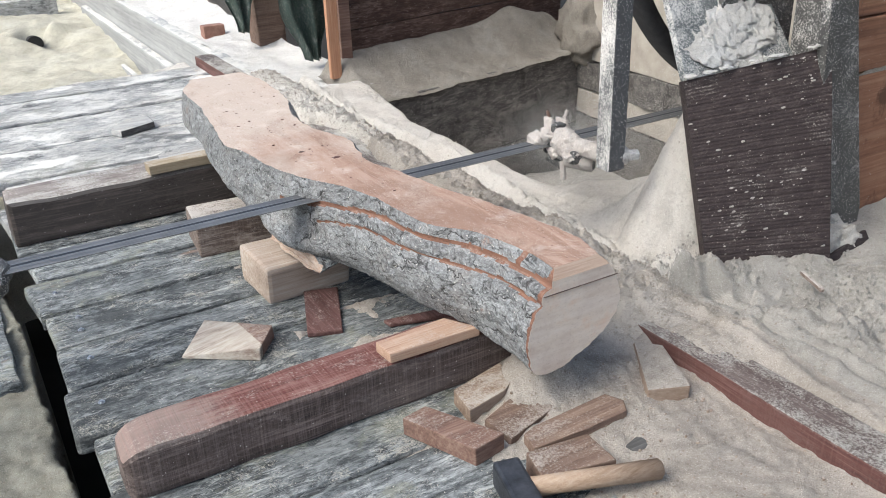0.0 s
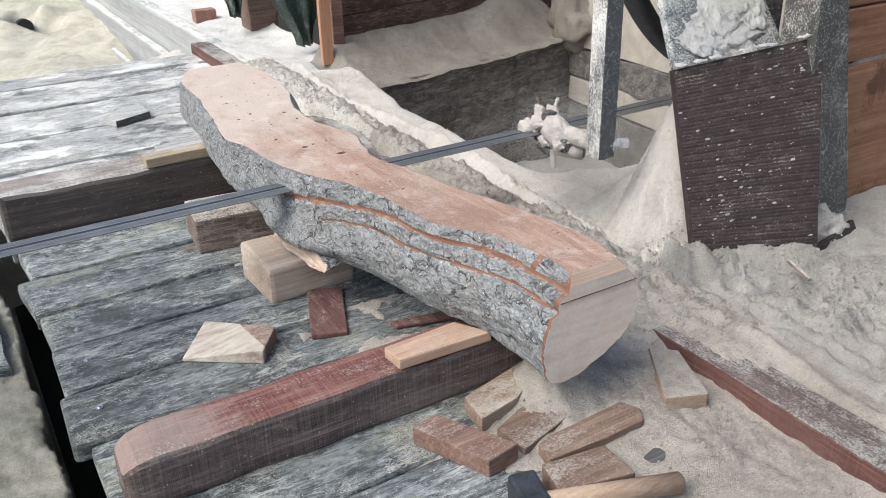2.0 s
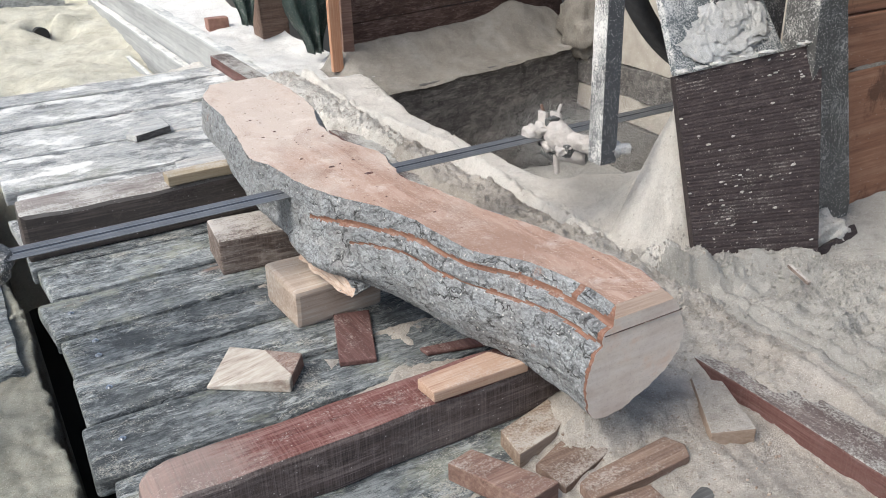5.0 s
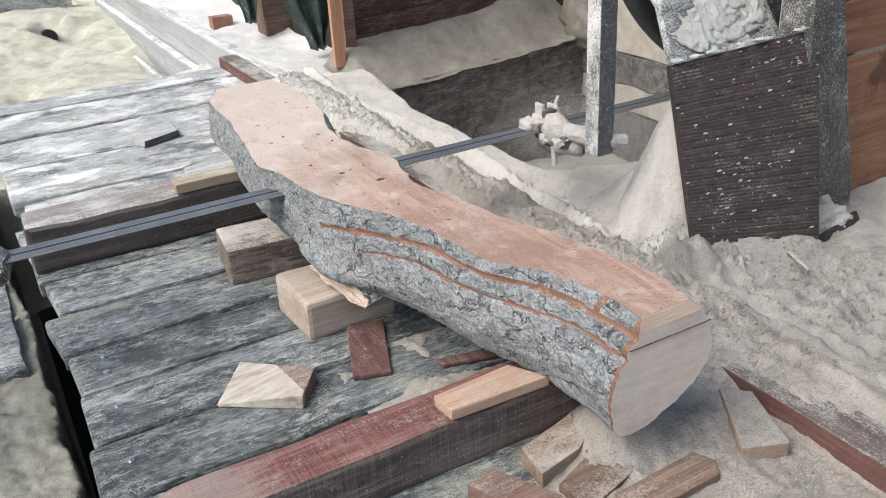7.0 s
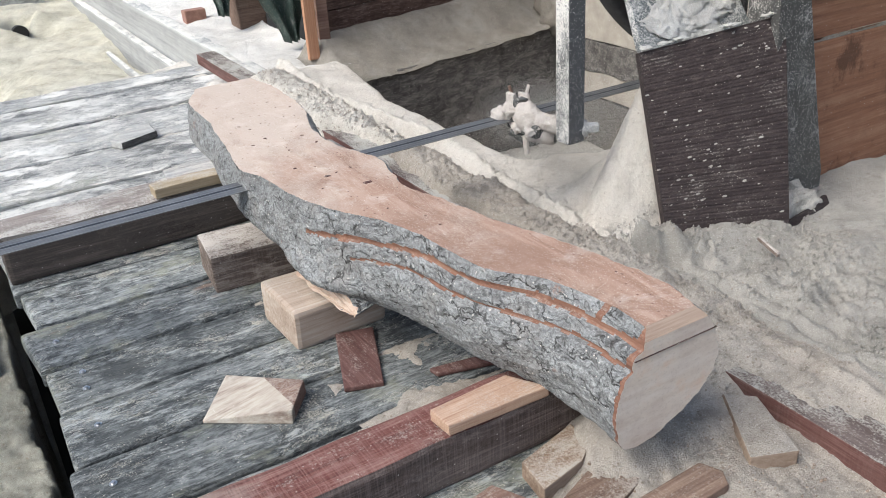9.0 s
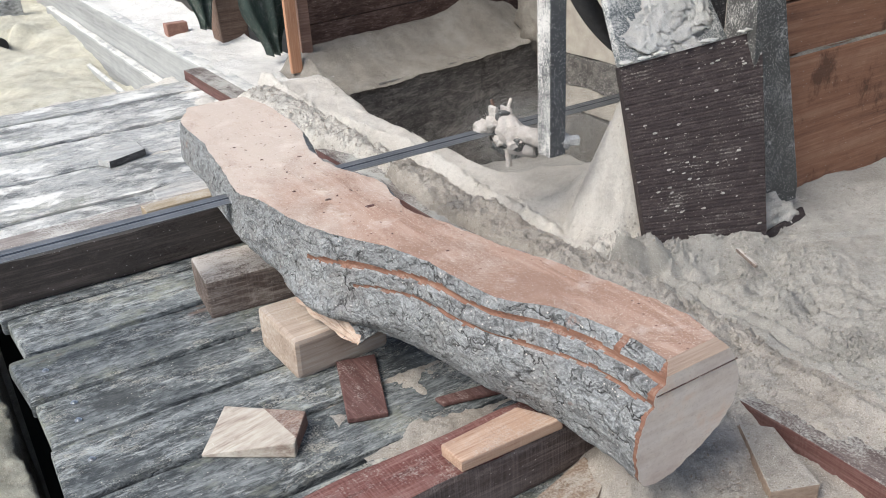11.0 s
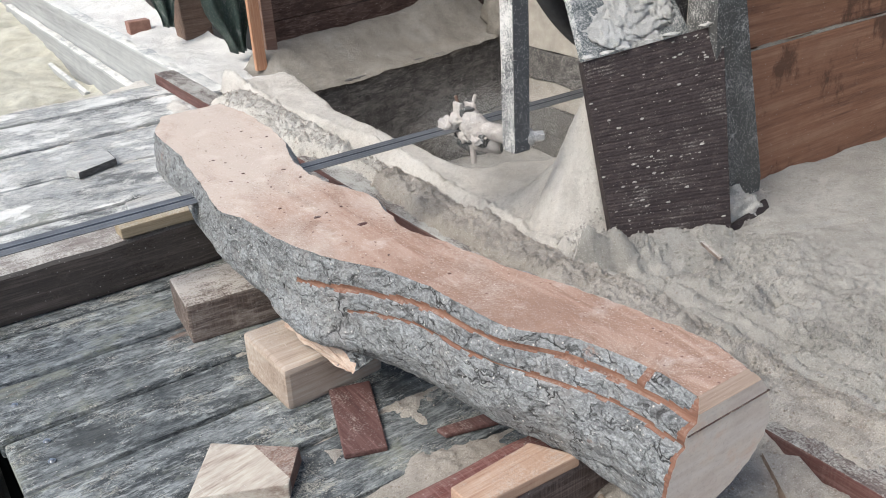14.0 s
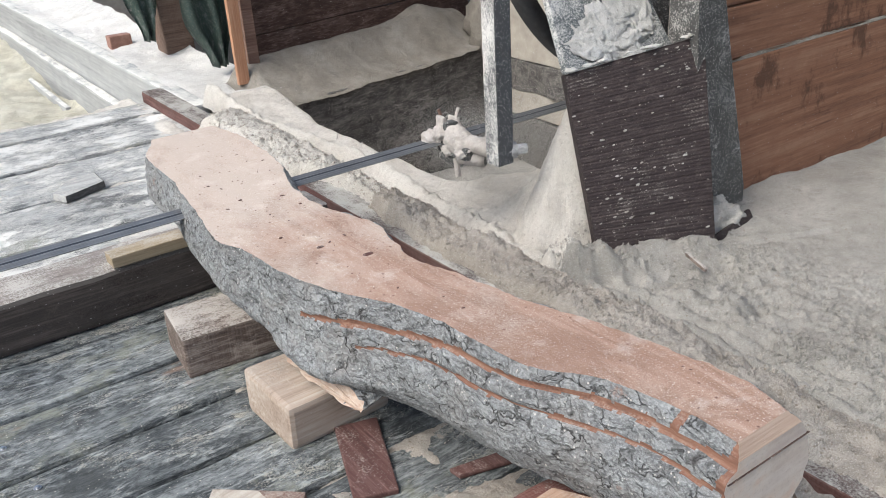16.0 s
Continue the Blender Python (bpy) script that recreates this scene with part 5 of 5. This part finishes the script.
# ---- the log ----
# y, left edge and right edge of the sawn top, left bulge, right bulge, underside
STATIONS = [
    (0.962, 0.757, 0.852, 0.048, 0.042, 0.104), (1.03, 0.762, 0.862, 0.050, 0.036, 0.104), (1.15, 0.738, 0.852, 0.048, 0.030, 0.103),
    (1.25, 0.680, 0.830, 0.026, 0.022, 0.102), (1.40, 0.667, 0.790, 0.028, 0.030, 0.100), (1.50, 0.639, 0.776, 0.026, 0.035, 0.098),
    (1.60, 0.590, 0.754, 0.024, 0.040, 0.094), (1.70, 0.566, 0.766, 0.012, 0.030, 0.098), (1.76, 0.557, 0.778, 0.006, 0.025, 0.116),
    (1.83, 0.546, 0.765, 0.008, 0.030, 0.130), (1.90, 0.527, 0.749, 0.006, 0.030, 0.148), (2.04, 0.545, 0.750, 0.010, 0.030, 0.155),
    (2.14, 0.560, 0.781, 0.012, 0.025, 0.158), (2.25, 0.577, 0.803, 0.014, 0.022, 0.160), (2.46, 0.587, 0.815, 0.010, 0.020, 0.165),
    (2.575, 0.640, 0.797, 0.012, 0.015, 0.175),
]
TOP, KERF = 0.288, 0.247


def spline(values, t):
    """Catmull-Rom through evenly numbered values at t."""
    i = min(int(t), len(values) - 2)
    u = t - i
    a, b, c, d = (values[max(0, min(len(values) - 1, i + k))] for k in (-1, 0, 1, 2))
    return 0.5 * (2 * b + (c - a) * u + (2 * a - 5 * b + 4 * c - d) * u * u + (3 * b - a - 3 * c + d) * u ** 3)


YS = [s[0] for s in STATIONS]


def at_y(y, col):
    for i in range(len(YS) - 1):
        if y <= YS[i + 1]:
            return spline([s[col] for s in STATIONS], i + (y - YS[i]) / (YS[i + 1] - YS[i]))
    return STATIONS[-1][col]


def section(y, u):
    """A point of the bark round the log: u from 0 at the left edge of the top, under the log, to 1 at the right edge."""
    xl, xr, wl, wr, zb = (at_y(y, c) for c in range(1, 6))
    xm = (xl - wl + xr + wr) / 2
    h = TOP - zb
    e = 1 - ease(0.98, 1.30, y)
    px = (xl, xl - wl * 0.55, xl - wl, xl - wl * 0.85 + 0.006 - 0.012 * e, xm - 0.050 - 0.030 * e, xm + 0.02 - 0.035 * e, xr + wr - 0.014 - 0.010 * e, xr + wr, xr + wr * 0.6, xr)
    pz = (TOP, TOP - 0.24 * h, TOP - 0.53 * h, TOP - 0.81 * h, zb + 0.001, zb + 0.004, zb + 0.26 * h, TOP - 0.48 * h, TOP - 0.2 * h, TOP)
    t = u * 9
    return spline(px, t), spline(pz, t)


LINE_1 = [(0.96, 0.262), (1.05, 0.262), (1.2, 0.262), (1.35, 0.262), (1.46, 0.250), (1.60, 0.236), (1.66, 0.230)]
LINE_2 = [(0.96, 0.232), (1.05, 0.234), (1.2, 0.232), (1.35, 0.228), (1.46, 0.218), (1.55, 0.205)]


def line_z(line, y):
    if y > line[-1][0]:
        return None
    return float(np.interp(y, [p[0] for p in line], [p[1] for p in line]))


def bark_offset(x, y, z):
    p = Vector((x, y * 0.45, z))
    ridge = 1 - abs(noise.noise(p * 55)) * 2
    return 0.0035 * noise.fractal(p * 38, 0.8, 2.0, 4) - 0.0030 * max(0.0, ridge - 0.55) + 0.006 * noise.noise(Vector((x * 9, y * 6, z * 9)))


log = thing("log", (0.7, 1.7, 0.10), "grey-barked log being sawn lengthwise, with fresh orange top face", "log")
moving.append(log)
NY, NU = 760, 160
bm = bmesh.new()
grid = []
for j in range(NY + 1):
    y = YS[0] + (YS[-1] - YS[0]) * j / NY
    row = []
    for i in range(NU + 1):
        u = i / NU
        x, z = section(y, u)
        x2, z2 = section(y, min(1, u + 0.01))
        x1, z1 = section(y, max(0, u - 0.01))
        nrm = Vector((z2 - z1, 0, -(x2 - x1)))
        nrm = -nrm.normalized() if nrm.length > 1e-6 else Vector((0, 0, -1))
        xm = (at_y(y, 1) + at_y(y, 2)) / 2
        if nrm.dot(Vector((x - xm, 0, z - 0.2))) < 0:
            nrm = -nrm
        d = bark_offset(x, y, z)
        if u < 0.5:
            d += 0.022 * math.exp(-((y - 1.645) / 0.11) ** 2 - ((z - 0.150) / 0.022) ** 2)
        if i == NU:
            d += 0.006 * fbm(0.0, y, 26, 40.0, 5)
        if i in (0, NU):
            d = 0.8 * d
        for line, half in ((LINE_1, 0.0055), (LINE_2, 0.0032)):
            lz = line_z(line, y)
            if u < 0.45 and lz is not None:
                lz += 0.004 * noise.noise(Vector((y * 14, 3.0, half * 999)))
                d -= 0.005 * math.exp(-((z - lz) / half) ** 2)
        p = Vector((x, y, z)) + nrm * d
        if i in (0, NU):
            p.z = TOP
        p.y += 0.55 * max(0.0, p.z - 0.270) * max(0.0, 1 - (y - YS[0]) / 0.05)
        row.append(bm.verts.new(p))
    grid.append(row)
for j in range(NY):
    for i in range(NU):
        f = bm.faces.new((grid[j][i], grid[j][i + 1], grid[j + 1][i + 1], grid[j + 1][i]))
        c = f.calc_center_median()
        if i > NU * 0.45:
            continue
        for line, half, key in ((LINE_1, 0.0062, 0.0055), (LINE_2, 0.0036, 0.0032)):
            lz = line_z(line, c.y)
            if lz is not None:
                lz += 0.004 * noise.noise(Vector((c.y * 14, 3.0, key * 999)))
                if abs(c.z - lz) < half * (0.8 + 0.6 * noise.noise(Vector((c.y * 40, c.z * 60, half)))):
                    f.material_index = 1
        if c.z > 0.258 and abs(c.y - 1.045 - 0.2 * (TOP - c.z)) < 0.006:
            f.material_index = 1
        if c.y < 0.974 + 0.012 * noise.noise(Vector((c.z * 60, 1.0, 0))) and c.z > 0.235:
            f.material_index = 1
        if c.y < 0.969 + 0.005 * noise.noise(Vector((c.z * 90, 2.0, 0))):
            f.material_index = 1
ends = [[v.co.copy() for v in grid[0]], [v.co.copy() for v in grid[-1]]]
lefts, rights = [r[0].co.copy() for r in grid], [r[-1].co.copy() for r in grid]
bmesh.ops.recalc_face_normals(bm, faces=bm.faces)
part("bark", bm, [M_BARK, M_GROOVE], log, "deeply fissured grey bark with orange scars", True)

bm = bmesh.new()
cols = 16
rows = []
for a, b in zip(lefts, rights):
    rows.append([bm.verts.new(a.lerp(b, i / cols) + Vector((0, 0, 0.0008 * noise.noise(Vector((i, a.y * 30, 0))) if 0 < i < cols else 0))) for i in range(cols + 1)])
for p, q in zip(rows, rows[1:]):
    for i in range(cols):
        bm.faces.new((p[i], p[i + 1], q[i + 1], q[i]))
part("sawn_face", bm, M_TOP, log, "freshly sawn orange wood dusted pink", True)

for which, loop in enumerate(ends):
    y = YS[0] if which == 0 else loop[0].y
    bm = bmesh.new()
    ring = [bm.verts.new(p) for p in loop]
    hub = bm.verts.new((sum(p.x for p in loop) / len(loop), y, 0.21))
    for p, q in zip(ring, ring[1:] + ring[:1]):
        bm.faces.new((hub, p, q))
    bmesh.ops.recalc_face_normals(bm, faces=bm.faces)
    bmesh.ops.bisect_plane(bm, geom=list(bm.verts) + list(bm.edges) + list(bm.faces), plane_co=(0, 0, 0.270), plane_no=(0, 0, 1))
    for v in bm.verts:
        if which == 0 and v.co.z < 0.2705:
            v.co.y = y
    for f in bm.faces:
        f.material_index = 1 if f.calc_center_median().z > 0.270 else 0
    part("end_grain", bm, [M_END, M_SLABEND], log, "smooth sawn end grain with a fine kerf")
# the kerf across the near end: a dark slot, and the slab above it a little proud
slot = bmesh.new()
bmesh.ops.create_cube(slot, size=1.0)
bmesh.ops.scale(slot, verts=slot.verts, vec=(0.152, 0.003, 0.0005))
bmesh.ops.translate(slot, verts=slot.verts, vec=(0.810, 0.9615, KERF))
part("kerf", slot, M_WALL, log)
stub = bmesh.new()
a, b = Vector((0.560, 1.765, 0.138)), Vector((0.600, 1.530, 0.104))
for k in range(48):
    t = 2 * math.pi * k / 48
    c = (a + b) / 2 + (b - a) / 2 * math.cos(t) + Vector((0.008, 0, 0.015)) * math.sin(t) * (1 + 0.8 * noise.noise(Vector((3 * math.cos(t), 3 * math.sin(t), 0)))) + 0.007 * noise.noise_vector(Vector((9 * math.cos(t), 9 * math.sin(t), 2)))
    stub.verts.new(c + Vector((-0.008, 0, -0.005)))
    stub.verts.new(c + Vector((0.05, 0.0, 0.012)))
stub.verts.ensure_lookup_table()
for k in range(48):
    i, j = 2 * k, 2 * ((k + 1) % 48)
    stub.faces.new((stub.verts[i], stub.verts[j], stub.verts[j + 1], stub.verts[i + 1]))
stub.faces.new([stub.verts[2 * k] for k in range(48)])
bmesh.ops.recalc_face_normals(stub, faces=stub.faces)
for f in stub.faces:
    f.material_index = 1 if len(f.verts) == 4 else 0
part("branch_cut", stub, [M_STUB, M_BARK], log, "pale face where a branch was sawn off")
for kx, ky, kr in ((0.702, 1.668, 0.010), (0.655, 1.748, 0.007), (0.62, 1.83, 0.004), (0.72, 1.95, 0.004), (0.64, 2.05, 0.004)):
    part("knot", lump((kx, ky, TOP), (kr, kr * 0.6, 0.002), 0.4, kx * 40, 2), C_DARK, log)


rng = random.Random(21)
grit = bmesh.new()
for k in range(110):
    y = rng.uniform(1.0, 2.5) if k < 70 else rng.gauss(1.95, 0.22)
    y = min(2.5, max(1.0, y))
    x = at_y(y, 1) + (at_y(y, 2) - at_y(y, 1)) * rng.uniform(0.08, 0.92)
    r = 0.0005 + 0.0016 * rng.random() ** 4
    m = Matrix.Translation((x, y, TOP + 0.3 * r)) @ Euler((0, 0, rng.random() * 6)).to_matrix().to_4x4() @ Matrix.Diagonal((r * (1.2 + 2 * rng.random()), r, r * 0.6, 1))
    bmesh.ops.create_icosphere(grit, subdivisions=1, radius=1.0, matrix=m)
tagged(part("bark_crumbs", grit, C_DARK, log, "dark crumbs of bark on the sawn face"), kind="stuff")


def spray(count, seed):
    """Fine grains thrown off the band, thickest round the guide and over the pit floor, thinning upwards."""
    rng = random.Random(seed)
    tetra = ((1, 1, 1), (-1, -1, 1), (-1, 1, -1), (1, -1, -1))
    verts, faces = [], []
    for _ in range(count):
        q = rng.random()
        if q < 0.42:
            x, y, z = 1.30 + abs(rng.gauss(0, 0.20)), rng.gauss(1.70, 0.10), 0.16 + rng.gauss(0, 0.05)
        else:
            x, y, z = rng.uniform(1.40, 2.55), rng.uniform(1.75, 2.9), -0.36 + abs(rng.gauss(0, 0.17))
        r = rng.uniform(0.00025, 0.00055)
        k = len(verts)
        a, b = rng.random() * 6.28, rng.random() * 6.28
        turn = Euler((a, b, 0)).to_matrix()
        verts += [tuple(Vector((x, y, z)) + turn @ (Vector(c) * r)) for c in tetra]
        faces += [(k, k + 1, k + 2), (k, k + 3, k + 1), (k, k + 2, k + 3), (k + 1, k + 3, k + 2)]
    return verts, faces


puffs = []
for seed in (1, 2):
    puffs.append(sheet_object("flying_dust", spray(75000, seed), M_DUST_WHITE, "fine pale sawdust hanging in the air round the saw guide", "sawdust", "stuff"))


def motions():
    for k, ob in enumerate(puffs):
        walk(ob, [(t, pose(0.03 * math.sin(1.3 * t + 2 * k), 0.03 * math.cos(0.9 * t + k), 0.02 * math.sin(0.7 * t + 3 * k))) for t in (0, 2, 4, 6, 8, 10, 12, 14, 16)])
    for ob in moving:
        x, y, z = ob.location
        walk(ob, [(t, pose(x, y - SPEED * t, z)) for t in (0, 2, 4, 6, 8, 10, 12, 14, 16)])


motions()
